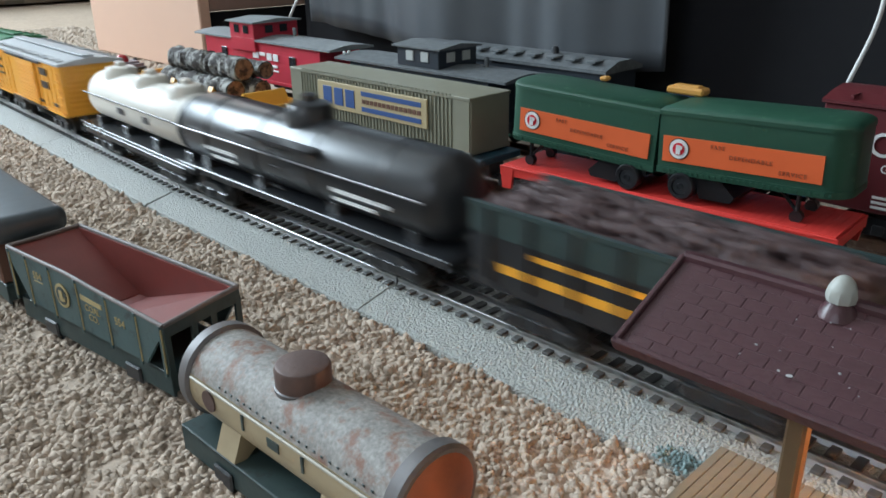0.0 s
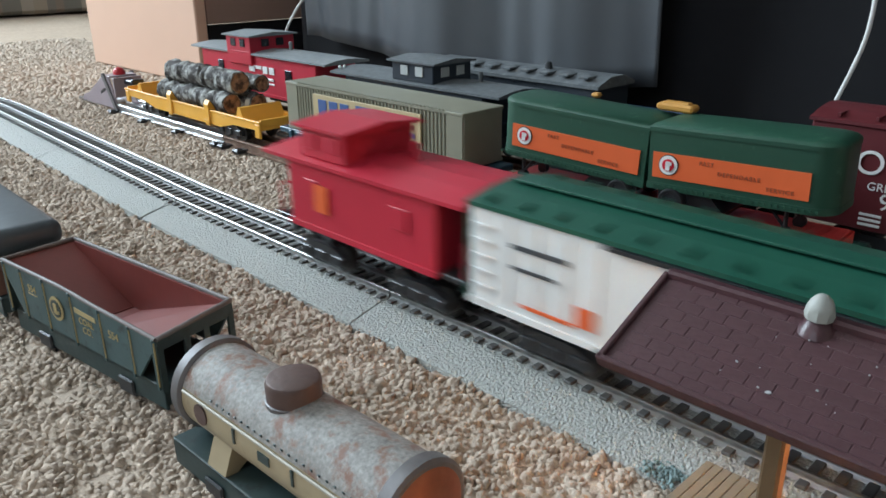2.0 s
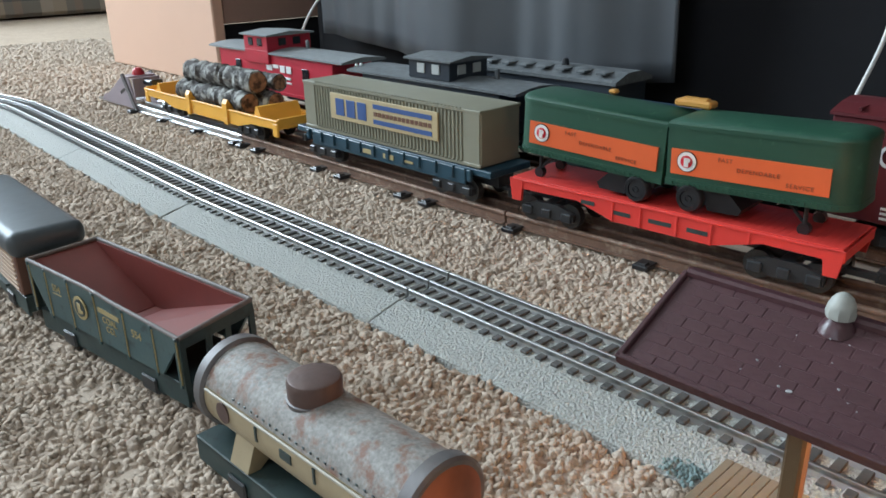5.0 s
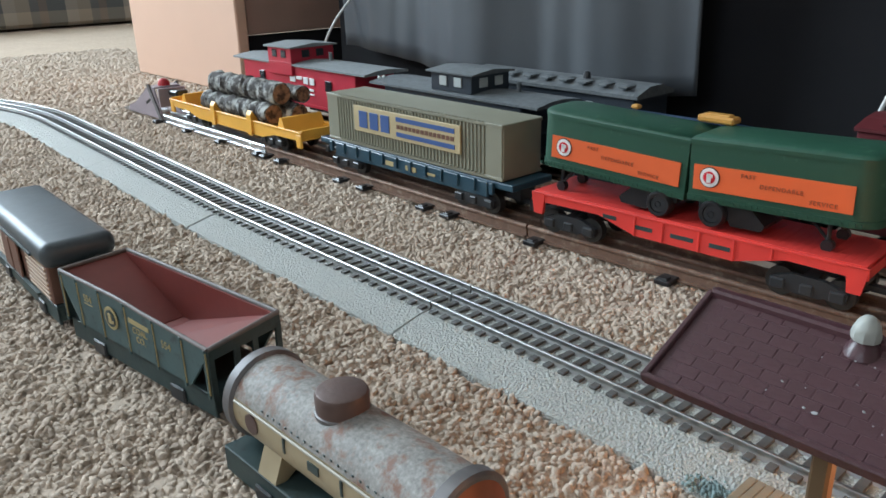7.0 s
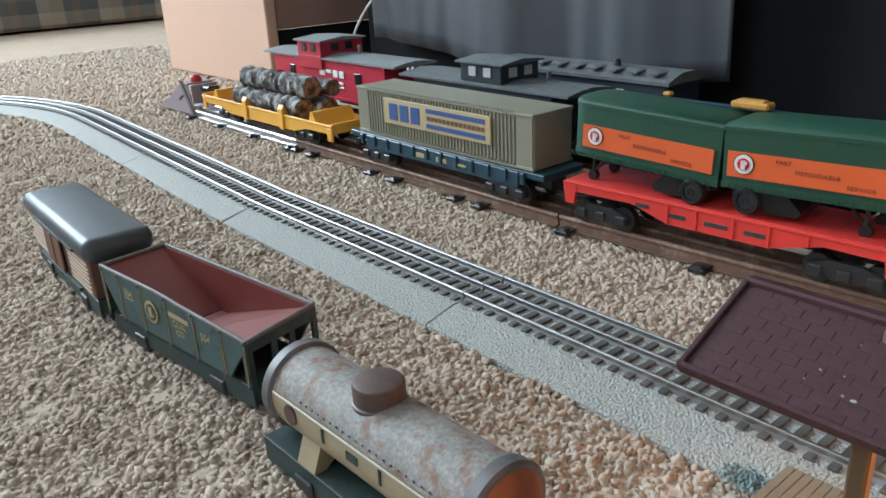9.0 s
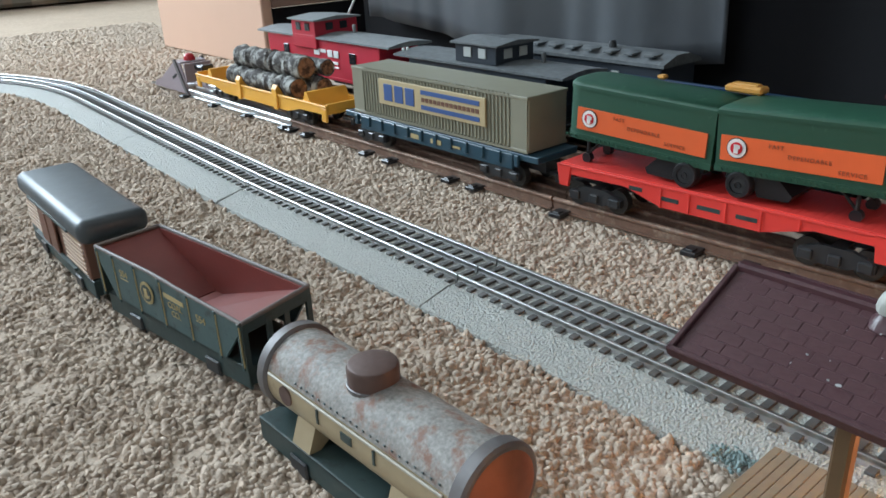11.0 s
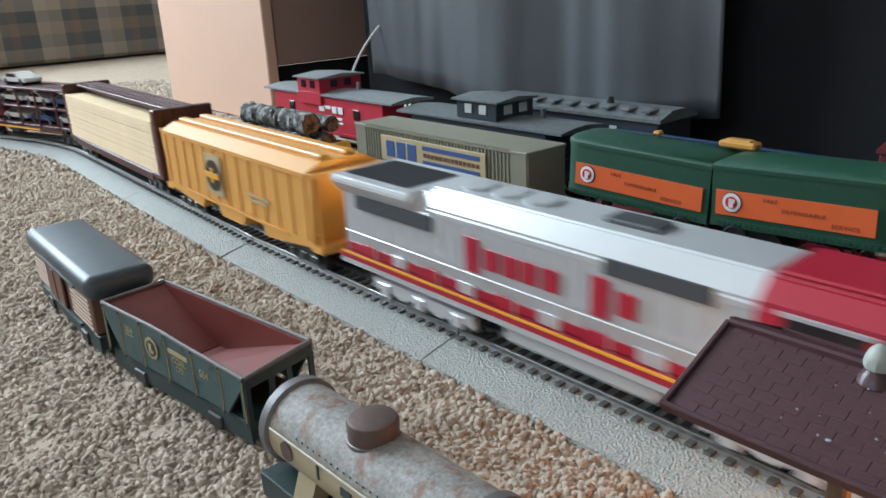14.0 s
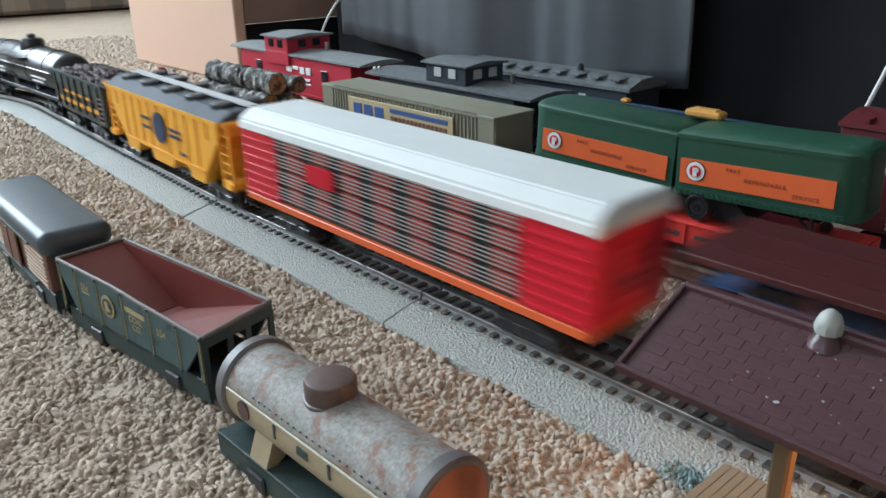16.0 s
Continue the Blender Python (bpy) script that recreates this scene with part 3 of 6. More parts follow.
def ladder(bm, x, y, z0, z1, w=0.010, n=6, along="x"):
    for i in range(n):
        z = z0 + (z1 - z0) * (i + 0.5) / n
        if along == "x":
            box(bm, x, y, z, w, 0.0016, 0.0011)
        else:
            box(bm, x, y, z, 0.0016, w, 0.0011)


def gable(bm, half, hw, z, rise, over=0.0015):
    prism(bm, [(-hw - over, z), (-hw - over, z + 0.002), (-hw * 0.5, z + 0.002 + rise * 0.72), (0, z + 0.002 + rise), (hw * 0.5, z + 0.002 + rise * 0.72), (hw + over, z + 0.002), (hw + over, z)],
          "x", -half - over, half + over)


# ---- cars of the running train ----
MATTWHITE = paint("matt_white", (0.66, 0.68, 0.67), 0.65)
SLATEROOF = paint("matt_slate_roof", (0.045, 0.055, 0.070), 0.7)
def running_car(name, label, category="train car"):
    return thing(name, Matrix(), label, category, "cars of the running train")


def underframe(car, half, hw=0.012, z=0.019):
    part("underframe", boxes((0, 0, z, 2 * half - 0.004, 2 * hw, 0.006), (0.0, 0.012, z - 0.006, 0.045, 0.016, 0.009), (-0.05, -0.010, z - 0.005, 0.022, 0.014, 0.007), bevel=0.0006), FRAME_BLACK, car)


def boxcar(name, label, wall, roof, length=0.252, hw=0.029, z0=0.022, z1=0.070, door=None, ribs_all=False, rise=0.004):
    car = running_car(name, label)
    half = length / 2
    bm = boxes((0, 0, (z0 + z1) / 2, length, 2 * hw, z1 - z0), bevel=0.0008)
    for sx in (-1, 1):
        for i in range(9):
            z = z0 + 0.003 + (z1 - z0 - 0.006) * (i + 0.5) / 9
            box(bm, sx * half, 0, z, 0.0022, 2 * hw - 0.008, 0.0022, 0.0005)
    for sy in (-1, 1):
        for i in range(16):
            x = -half + length * (i + 0.5) / 16
            if abs(x) > 0.045:
                box(bm, x, sy * hw, (z0 + z1) / 2, 0.0013, 0.0014, z1 - z0 - 0.004)
        box(bm, 0, sy * hw, z0 + 0.0015, length, 0.0022, 0.003)
    part("body", bm, wall, car)
    for sy in (-1, 1):
        bm = boxes((0.012, sy * (hw + 0.0012), (z0 + z1) / 2, 0.058, 0.0022, z1 - z0 - 0.005), bevel=0.0005)
        for i in range(12):
            box(bm, 0.012, sy * (hw + 0.0026), z0 + 0.004 + (z1 - z0 - 0.010) * (i + 0.5) / 12, 0.052, 0.0012, 0.0016)
        part("door", bm, door or wall, car)
        part("door_track", boxes((0.004, sy * (hw + 0.0016), z1 - 0.0012, 0.112, 0.0026, 0.0016), (0.004, sy * (hw + 0.0016), z0 + 0.0016, 0.112, 0.0026, 0.0016)), FRAME_BLACK, car)
        bm = bmesh.new()
        ladder(bm, half - 0.008, sy * (hw + 0.0012), z0, z1 - 0.004)
        ladder(bm, -half + 0.008, sy * (hw + 0.0012), z0, z1 - 0.004)
        part("ladder", bm, wall, car)
    rf = bmesh.new()
    gable(rf, half, hw, z1, rise)
    for i in range(13):
        x = -half + length * (i + 0.5) / 13
        for sy in (-1, 1):
            box(rf, x, sy * hw * 0.72, z1 + 0.002 + rise * 0.42, 0.0014, hw * 0.5, 0.0014, m=None)
    rp = part("roof", rf, roof, car)
    part("roof_walk", boxes((0, 0, z1 + rise + 0.0035, length - 0.006, 0.011, 0.0012), bevel=0.0002), roof, rp)
    underframe(car, half)
    trucks(car, -half + 0.045, half - 0.045)
    couplers(car, half)
    return car, half, hw


def yellow_boxcar():
    car, half, hw = boxcar("boxcar", "bright yellow ribbed boxcar with a silver roof", YELLOW, ROOFGREY, length=0.227, z1=0.0690)
    for sy in (-1,):
        for x, z, w, h in ((0.066, 0.0600, 0.020, 0.0065), (0.066, 0.0475, 0.020, 0.0065), (-0.088, 0.058, 0.020, 0.003), (-0.088, 0.050, 0.018, 0.0025), (-0.085, 0.043, 0.016, 0.002), (0.090, 0.031, 0.012, 0.003), (0.045, 0.030, 0.014, 0.0025)):
            part("marking", boxes((x, sy * (hw + 0.0010), z, w, 0.0008, h)), BLACK, car)


def green_boxcar():
    car, half, hw = boxcar("boxcar", "bright green ribbed boxcar with a black and white disc mark", BOXGREEN, BOXGREEN, z1=0.0705)
    z0, z1 = 0.0235, 0.0695
    part("mark_ground", boxes((-half + 0.019, -hw - 0.0008, (z0 + z1) / 2, 0.030, 0.0012, z1 - z0)), ROOFGREEN, car)
    bm = bmesh.new()
    zc, r = (z0 + z1) / 2, (z1 - z0) / 2
    outline = [(-half + 0.034 - r * 0.86, zc + r)]
    outline += [(-half + 0.034 + r * math.sin(a) * 0.62, zc + r * math.cos(a)) for a in np.linspace(0, math.pi, 20)]
    outline += [(-half + 0.034 - r * 0.86, zc - r), (-half + 0.031, zc)]
    prism(bm, outline, "y", -hw - 0.0024, -hw - 0.0016)
    part("marking", bm, PURE, car, "white half disc with a dark notch")


def reefer():
    car, half, hw = boxcar("refrigerator_car", "white refrigerator car with a dark green roof and ends", PURE, ROOFGREEN, z1=0.0705)
    for sx in (-1, 1):
        part("end_sheet", boxes((sx * (half + 0.0014), 0, 0.046, 0.0012, 2 * hw + 0.001, 0.047)), ROOFGREEN, car)
    for x, z, w, h, mt in ((-0.085, 0.057, 0.030, 0.002, DARKGREY), (-0.088, 0.047, 0.024, 0.0015, DARKGREY), (-0.060, 0.035, 0.009, 0.009, ORANGE), (0.075, 0.055, 0.034, 0.008, OLIVE),
                           (0.08, 0.040, 0.026, 0.002, DARKGREY), (0.078, 0.035, 0.030, 0.0015, DARKGREY), (-0.080, 0.030, 0.028, 0.0015, ORANGE)):
        part("marking", boxes((x, -hw - 0.0010, z, w, 0.0008, h)), mt, car)


def caboose_body(car, wall, roof, length, hw, z0, z1, cupola_x, windows, cup_w=0.048, cup_h=0.020, platform=0.018, flush=False):
    half = length / 2
    body = half - platform
    bm = boxes((0, 0, (z0 + z1) / 2, 2 * body, 2 * hw, z1 - z0), bevel=0.0008)
    part("body", bm, wall, car)
    for sy in (-1, 1):
        part("side_sill", boxes((0, sy * (hw + 0.0004), z0 + 0.0016, 2 * body, 0.0016, 0.0032)), wall, car)
    rf = bmesh.new()
    gable(rf, half, hw, z1, 0.0035, 0.003)
    part("roof", rf, roof, car)
    cw = hw + 0.0034 if flush else hw - 0.002
    cup = part("cupola", boxes((cupola_x, 0, z1 + 0.003 + cup_h / 2, cup_w, 2 * cw, cup_h), bevel=0.0008), wall, car)
    if flush:
        part("cupola_side", boxes((cupola_x, 0, z1 - 0.004, cup_w, 2 * cw, 0.016), bevel=0.0008), wall, cup)
    cr = bmesh.new()
    prism(cr, [(-cw - 0.003, z1 + 0.003 + cup_h), (-cw - 0.003, z1 + 0.0045 + cup_h), (0, z1 + 0.0075 + cup_h), (cw + 0.003, z1 + 0.0045 + cup_h), (cw + 0.003, z1 + 0.003 + cup_h)], "x", cupola_x - cup_w / 2 - 0.004, cupola_x + cup_w / 2 + 0.004)
    part("cupola_roof", cr, roof, cup)
    for sy in (-1, 1):
        for dx in (-0.010, 0.010):
            part("window", boxes((cupola_x + dx, sy * (cw + 0.0002), z1 + 0.003 + cup_h * 0.58, 0.010, 0.0016, cup_h * 0.52), bevel=0.0003), windows, cup)
        for x in (-body * 0.62, body * 0.58):
            part("window", boxes((x, sy * (hw + 0.0006), z0 + (z1 - z0) * 0.62, 0.012, 0.0014, 0.012), bevel=0.0003), windows, car)
    for sx in (-1, 1):
        part("window", boxes((cupola_x + sx * (cup_w / 2 + 0.0004), 0.010, z1 + 0.003 + cup_h * 0.58, 0.0012, 0.010, cup_h * 0.5)), windows, cup)
        part("window", boxes((cupola_x + sx * (cup_w / 2 + 0.0004), -0.010, z1 + 0.003 + cup_h * 0.58, 0.0012, 0.010, cup_h * 0.5)), windows, cup)
        part("platform", boxes((sx * (half - platform / 2), 0, z0 + 0.001, platform, 2 * hw - 0.004, 0.003), bevel=0.0005), FRAME_BLACK, car)
        bm = bmesh.new()
        for y in (-hw + 0.004, 0, hw - 0.004):
            rod(bm, (sx * (half - 0.002), y, z0), (sx * (half - 0.002), y, z0 + 0.020), 0.0008, n=6)
        rod(bm, (sx * (half - 0.002), -hw + 0.004, z0 + 0.020), (sx * (half - 0.002), hw - 0.004, z0 + 0.020), 0.0008, n=6)
        part("railing", bm, wall, car)
    bm = bmesh.new()
    rod(bm, (cupola_x + cup_w, 0.008, z1), (cupola_x + cup_w, 0.008, z1 + 0.014), 0.0022, n=10)
    part("smokejack", bm, roof, car)
    underframe(car, half, z=z0 - 0.003)
    trucks(car, -half + 0.038, half - 0.038)
    couplers(car, half)


def red_caboose():
    car = running_car("caboose", "plain red caboose with a cupola, last of the train", "caboose")
    caboose_body(car, CABRED, CABRED, 0.160, 0.028, 0.026, 0.066, -0.030, CABRED, cup_w=0.040, cup_h=0.017)
    part("marking", boxes((-0.030, -0.0290, 0.047, 0.012, 0.0010, 0.016)), ORANGE, car)


def dome_tank():
    car = running_car("tank_car", "cream-white tank car with three domes on a black frame", "tank car")
    half = 0.112
    zc, r = 0.0480, 0.0215
    m = pose(-half + 0.010, 0, zc, 0, 90, 0)
    L = 2 * half - 0.022
    part("tank", made(lathe, [(0.010, 0), (0.017, 0.003), (r, 0.009), (r, L - 0.009), (0.017, L - 0.003), (0.010, L)], m, 40), WHITE, car, smooth=True)
    part("tank_band", made(lathe, [(r + 0.0006, L - 0.012), (r + 0.0006, L - 0.0085), (0.0176, L - 0.0024), (0.002, L + 0.0006)], m, 40), BLACK, car, "black end band", smooth=True)
    for x in (-0.064, 0.0, 0.064):
        part("dome", made(lathe, [(0.0140, 0.012), (0.0140, 0.0225), (0.0115, 0.0262), (0.005, 0.0275)], pose(x, 0, zc), 28), WHITE, car, smooth=True)
        part("hatch", made(lathe, [(0.0045, 0.027), (0.0045, 0.030), (0.003, 0.031)], pose(x, 0, zc), 14), WHITE, car, smooth=True)
    bm = bmesh.new()
    for y in (-0.0235, 0.0235):
        rod(bm, (-half + 0.012, y, zc + 0.004), (half - 0.012, y, zc + 0.004), 0.0007, n=6)
        for x in np.linspace(-0.095, 0.095, 9):
            rod(bm, (x, y * 0.90, zc + 0.003), (x, y, zc + 0.004), 0.0006, n=5)
    part("handrail", bm, FRAME_BLACK, car)
    for x, w in ((-0.02, 0.012), (0.03, 0.010)):
        part("marking", boxes((x, -r - 0.0004, zc - 0.003, w, 0.0010, 0.005)), DARKGREY, car)
    bm = boxes((0, 0, 0.021, 2 * half, 0.050, 0.005), (0, -0.0260, 0.0195, 2 * half - 0.02, 0.003, 0.005), bevel=0.0006)
    for x in (-0.09, -0.03, 0.03, 0.09):
        box(bm, x, 0, 0.026, 0.010, 0.034, 0.008, 0.0006)
    part("frame", bm, FRAME_BLACK, car)
    trucks(car, -half + 0.042, half - 0.042)
    couplers(car, half)


def black_tank():
    car = running_car("tank_car", "glossy black single-dome tank car with white side lettering bars", "tank car")
    half, zc, r = 0.142, 0.0490, 0.0245
    L = 2 * half - 0.012
    m = pose(-L / 2, 0, zc, 0, 90, 0)
    part("tank", made(lathe, [(0.010, 0), (0.019, 0.003), (r - 0.001, 0.009), (r, 0.013), (r, L - 0.013), (r - 0.001, L - 0.009), (0.019, L - 0.003), (0.010, L)], m, 40), FRAME_BLACK, car, smooth=True)
    for h in (0.045, L / 2 - 0.03, L / 2 + 0.03, L - 0.045):
        part("tank_band", made(lathe, [(r + 0.0002, h - 0.0012), (r + 0.0008, h - 0.0008), (r + 0.0008, h + 0.0008), (r + 0.0002, h + 0.0012)], m, 40), FRAME_BLACK, car, smooth=True)
    part("dome", made(lathe, [(0.0150, 0.018), (0.0150, 0.029), (0.0125, 0.033), (0.005, 0.0345)], pose(0, 0, zc), 28), FRAME_BLACK, car, smooth=True)
    part("hatch", made(lathe, [(0.005, 0.034), (0.005, 0.038), (0.003, 0.039)], pose(0, 0, zc), 14), FRAME_BLACK, car, smooth=True)
    for sy in (-1, 1):
        part("walkway", boxes((0, sy * 0.0255, zc + 0.0135, 0.075, 0.010, 0.0014)), FRAME_BLACK, car)
        bm = bmesh.new()
        rod(bm, (-half + 0.014, sy * 0.0272, zc + 0.004), (half - 0.014, sy * 0.0272, zc + 0.004), 0.0007, n=6)
        for x in np.linspace(-0.125, 0.125, 9):
            rod(bm, (x, sy * 0.0245, zc + 0.003), (x, sy * 0.0272, zc + 0.004), 0.0006, n=5)
        part("handrail", bm, GREY_METAL, car)
        for i in range(6):
            part("rung", boxes((0, sy * 0.0285, 0.026 + (zc - 0.013) * (i + 0.5) / 6, 0.010, 0.0016, 0.0011)), FRAME_BLACK, car)
    for x, z, w, h in ((0.075, zc - 0.006, 0.050, 0.0022), (0.070, zc - 0.011, 0.036, 0.0016), (-0.075, zc - 0.006, 0.040, 0.0022), (-0.07, zc - 0.011, 0.03, 0.0016)):
        part("marking", boxes((x, -r * 0.975, z, w, 0.0012, h)), PURE, car)
    bm = boxes((0, 0, 0.0215, 2 * half, 0.046, 0.005), (0, 0, 0.018, 2 * half - 0.08, 0.014, 0.006), bevel=0.0006)
    for x in (-0.11, -0.04, 0.04, 0.11):
        box(bm, x, 0, 0.027, 0.010, 0.034, 0.008, 0.0006)
    part("frame", bm, FRAME_BLACK, car)
    trucks(car, -half + 0.045, half - 0.045)
    couplers(car, half)


def coal_car():
    car = running_car("coal_car", "dark grey-green coal car with yellow stripes and heaped brown coal", "hopper car")
    half = 0.084
    part("body", boxes((0, 0, 0.040, 2 * half, 0.054, 0.038), bevel=0.0015), FRAME_BLACK, car)
    for sy in (-1, 1):
        part("side_board", boxes((0, sy * 0.0268, 0.0555, 2 * half - 0.002, 0.0016, 0.014), (0, sy * 0.0268, 0.0622, 2 * half, 0.0028, 0.002)), TIN_GREEN, car)
        for x in np.linspace(-half + 0.012, half - 0.012, 7):
            part("rib", boxes((x, sy * 0.0280, 0.044, 0.0026, 0.0022, 0.034)), FRAME_BLACK, car)
        part("stripe", boxes((0.0, sy * 0.0273, 0.044, 0.10, 0.0006, 0.0026)), YELLOW, car)
        part("stripe", boxes((0.0, sy * 0.0273, 0.034, 0.13, 0.0006, 0.0042)), YELLOW, car)
        bm = bmesh.new()
        ladder(bm, half - 0.008, sy * 0.0282, 0.024, 0.052)
        part("ladder", bm, GREY_METAL, car)
    bm = bmesh.new()
    rng = random.Random(3)
    for _ in range(260):
        x, y = rng.uniform(-0.076, 0.076), rng.uniform(-0.023, 0.023)
        z = 0.060 + 0.006 * (1 - (y / 0.026) ** 2) * (1 - (abs(x) / 0.11) ** 2)
        g = bmesh.ops.create_icosphere(bm, subdivisions=1, radius=rng.uniform(0.0026, 0.0048))["verts"]
        bmesh.ops.transform(bm, matrix=pose(x, y, z, rng.uniform(0, 360), rng.uniform(0, 360), 0) @ Matrix.Diagonal((1, 0.75, 0.8, 1)), verts=g)
    box(bm, 0, 0, 0.056, 2 * half - 0.006, 0.050, 0.010)
    part("coal", bm, COAL, car, "heaped brown-black coal")
    underframe(car, half, z=0.018)
    trucks(car, -half + 0.038, half - 0.038)
    couplers(car, half)


def hopper_side(half, cut, z0, z1):
    return [(-half, z1), (half, z1), (half, z1 - 0.012), (half - cut, z0 + 0.004), (half - cut - 0.006, z0 + (0.001 if cut < 0.01 else -0.006)), (0.060, z0 - 0.006), (0.052, z0 + 0.006), (0.028, z0 + 0.006), (0.020, z0 - 0.006),
            (-0.020, z0 - 0.006), (-0.028, z0 + 0.006), (-0.052, z0 + 0.006), (-0.060, z0 - 0.006), (-half + cut + 0.006, z0 + (0.001 if cut < 0.01 else -0.006)), (-half + cut, z0 + 0.004), (-half, z1 - 0.012)]


def covered_hopper(name, label, half, z0, z1, roof_mat, hatches, mark, cut=0.030, side_mat=YELLOW):
    car = running_car(name, label, "hopper car")
    hw = 0.0285
    bm = bmesh.new()
    prism(bm, hopper_side(half - 0.012 if cut > 0.01 else half - 0.004, cut, z0, z1), "y", -hw, hw)
    part("body", bm, side_mat, car)
    bm = bmesh.new()
    n = 12
    for sy in (-1, 1):
        for i in range(n + 1):
            x = (-half + 0.014) + (2 * half - 0.028) * i / n
            zb = z0 + 0.006 if abs(x) < half - 0.045 or cut < 0.01 else z1 - 0.016
            box(bm, x, sy * hw, (zb + z1) / 2, 0.0016, 0.0018, z1 - zb)
        box(bm, 0, sy * hw, z1 - 0.0015, 2 * half - 0.02, 0.0030, 0.003)
        box(bm, 0, sy * hw, z0 + 0.0045, 2 * half - 0.09, 0.0024, 0.002)
    part("rib", bm, side_mat, car)
    rf = bmesh.new()
    prism(rf, [(-hw - 0.001, z1), (-hw * 0.62, z1 + 0.006), (hw * 0.62, z1 + 0.006), (hw + 0.001, z1)], "x", -half + 0.010, half - 0.010)
    roof = part("roof", rf, roof_mat, car)
    if hatches == "round":
        for i in range(5):
            for y in (-0.0125, 0.0125):
                x = (-half + 0.036) + (2 * half - 0.072) * i / 4
                part("hatch", made(lathe, [(0.0085, 0), (0.0085, 0.003), (0.006, 0.0042)], pose(x, y, z1 + 0.0055), 16), DARKGREY, roof)
        part("roof_walk", boxes((0, 0, z1 + 0.0085, 2 * half - 0.02, 0.009, 0.0012)), ROOFGREY, roof)
    else:
        for y in (-0.010, 0.010):
            part("trough_cover", boxes((0, y, z1 + 0.0075, 2 * half - 0.03, 0.008, 0.004), bevel=0.001), roof_mat, roof)
    for sx in (-1, 1):
        bm = boxes((sx * (half - 0.006), 0, z0 + 0.001, 0.014, 2 * hw, 0.005))
        for y in (-hw + 0.003, hw - 0.003):
            box(bm, sx * (half - 0.002), y, (z0 + z1) / 2, 0.0024, 0.0024, z1 - z0)
            box(bm, sx * (half - 0.016), y, (z0 + z1) / 2, 0.0024, 0.0024, z1 - z0)
            ladder(bm, sx * (half - 0.009), y, z0, z1, w=0.014, n=7)
        box(bm, sx * (half - 0.002), 0, z1 - 0.001, 0.003, 2 * hw, 0.003)
        ladder(bm, sx * (half - 0.001), 0.012, z0, z1 - 0.003, w=0.020, n=7, along="y")
        part("end_ladder", bm, side_mat, car)
        part("slope_sheet", made(lambda b: prism(b, [(-hw + 0.002, z1 - 0.014), (hw - 0.002, z1 - 0.014), (hw - 0.012, z0), (-hw + 0.012, z0)], "x", sx * (half - 0.024) - 0.001, sx * (half - 0.024) + 0.001)), side_mat, car)
    for x in (-0.072, 0.0, 0.072):
        if abs(x) < half - 0.05:
            part("chute", boxes((x * 0.55, 0, z0 - 0.006, 0.026, 0.030, 0.010), bevel=0.001), side_mat, car)
    underframe(car, half, z=0.016, hw=0.008)
    trucks(car, -half + 0.036, half - 0.036)
    couplers(car, half)
    mark(car, hw)
    return car


def santa_hopper():
    def mark(car, hw):
        part("mark_square", boxes((-0.022, -hw - 0.0014, 0.049, 0.030, 0.0012, 0.034)), TAN, car)
        part("marking", made(lambda bm: rod(bm, (-0.022, -hw - 0.0030, 0.049), (-0.022, -hw - 0.0022, 0.049), 0.0130, n=28)), BLACK, car, "black round mark")
        part("marking", boxes((-0.022, -hw - 0.0034, 0.049, 0.025, 0.0006, 0.0045)), YELLOW, car)
        part("marking", boxes((-0.022, -hw - 0.0034, 0.049, 0.0040, 0.0006, 0.012)), YELLOW, car)
        for x, z, w in ((0.055, 0.044, 0.034), (0.055, 0.040, 0.030)):
            part("marking", boxes((x, -hw - 0.0014, z, w, 0.0008, 0.0018)), TAN, car)
    covered_hopper("covered_hopper", "warm yellow ribbed covered hopper car with a black round mark", 0.1410, 0.020, 0.074, HOPPERTAN, "long", mark, 0.004, HOPPERTAN)


def c_hopper():
    def mark(car, hw):
        bm = made(lathe, [(0.0085, -hw - 0.0022), (0.0085, -hw - 0.0012), (0.0130, -hw - 0.0012), (0.0130, -hw - 0.0022)], pose(0.005, 0, 0.048, -90, 0, 0), 28)
        part("marking", bm, BLUE, car, "dark blue ring")
        for x, z, w in ((-0.026, 0.052, 0.020), (-0.026, 0.044, 0.018), (0.036, 0.050, 0.022), (0.036, 0.045, 0.022), (0.050, 0.033, 0.010)):
            part("marking", boxes((x, -hw - 0.0014, z, w, 0.0008, 0.0024)), BLUE, car)
    covered_hopper("covered_hopper", "yellow covered hopper car with dark roof hatches and blue ring", 0.131, 0.022, 0.070, SLATEROOF, "round", mark)


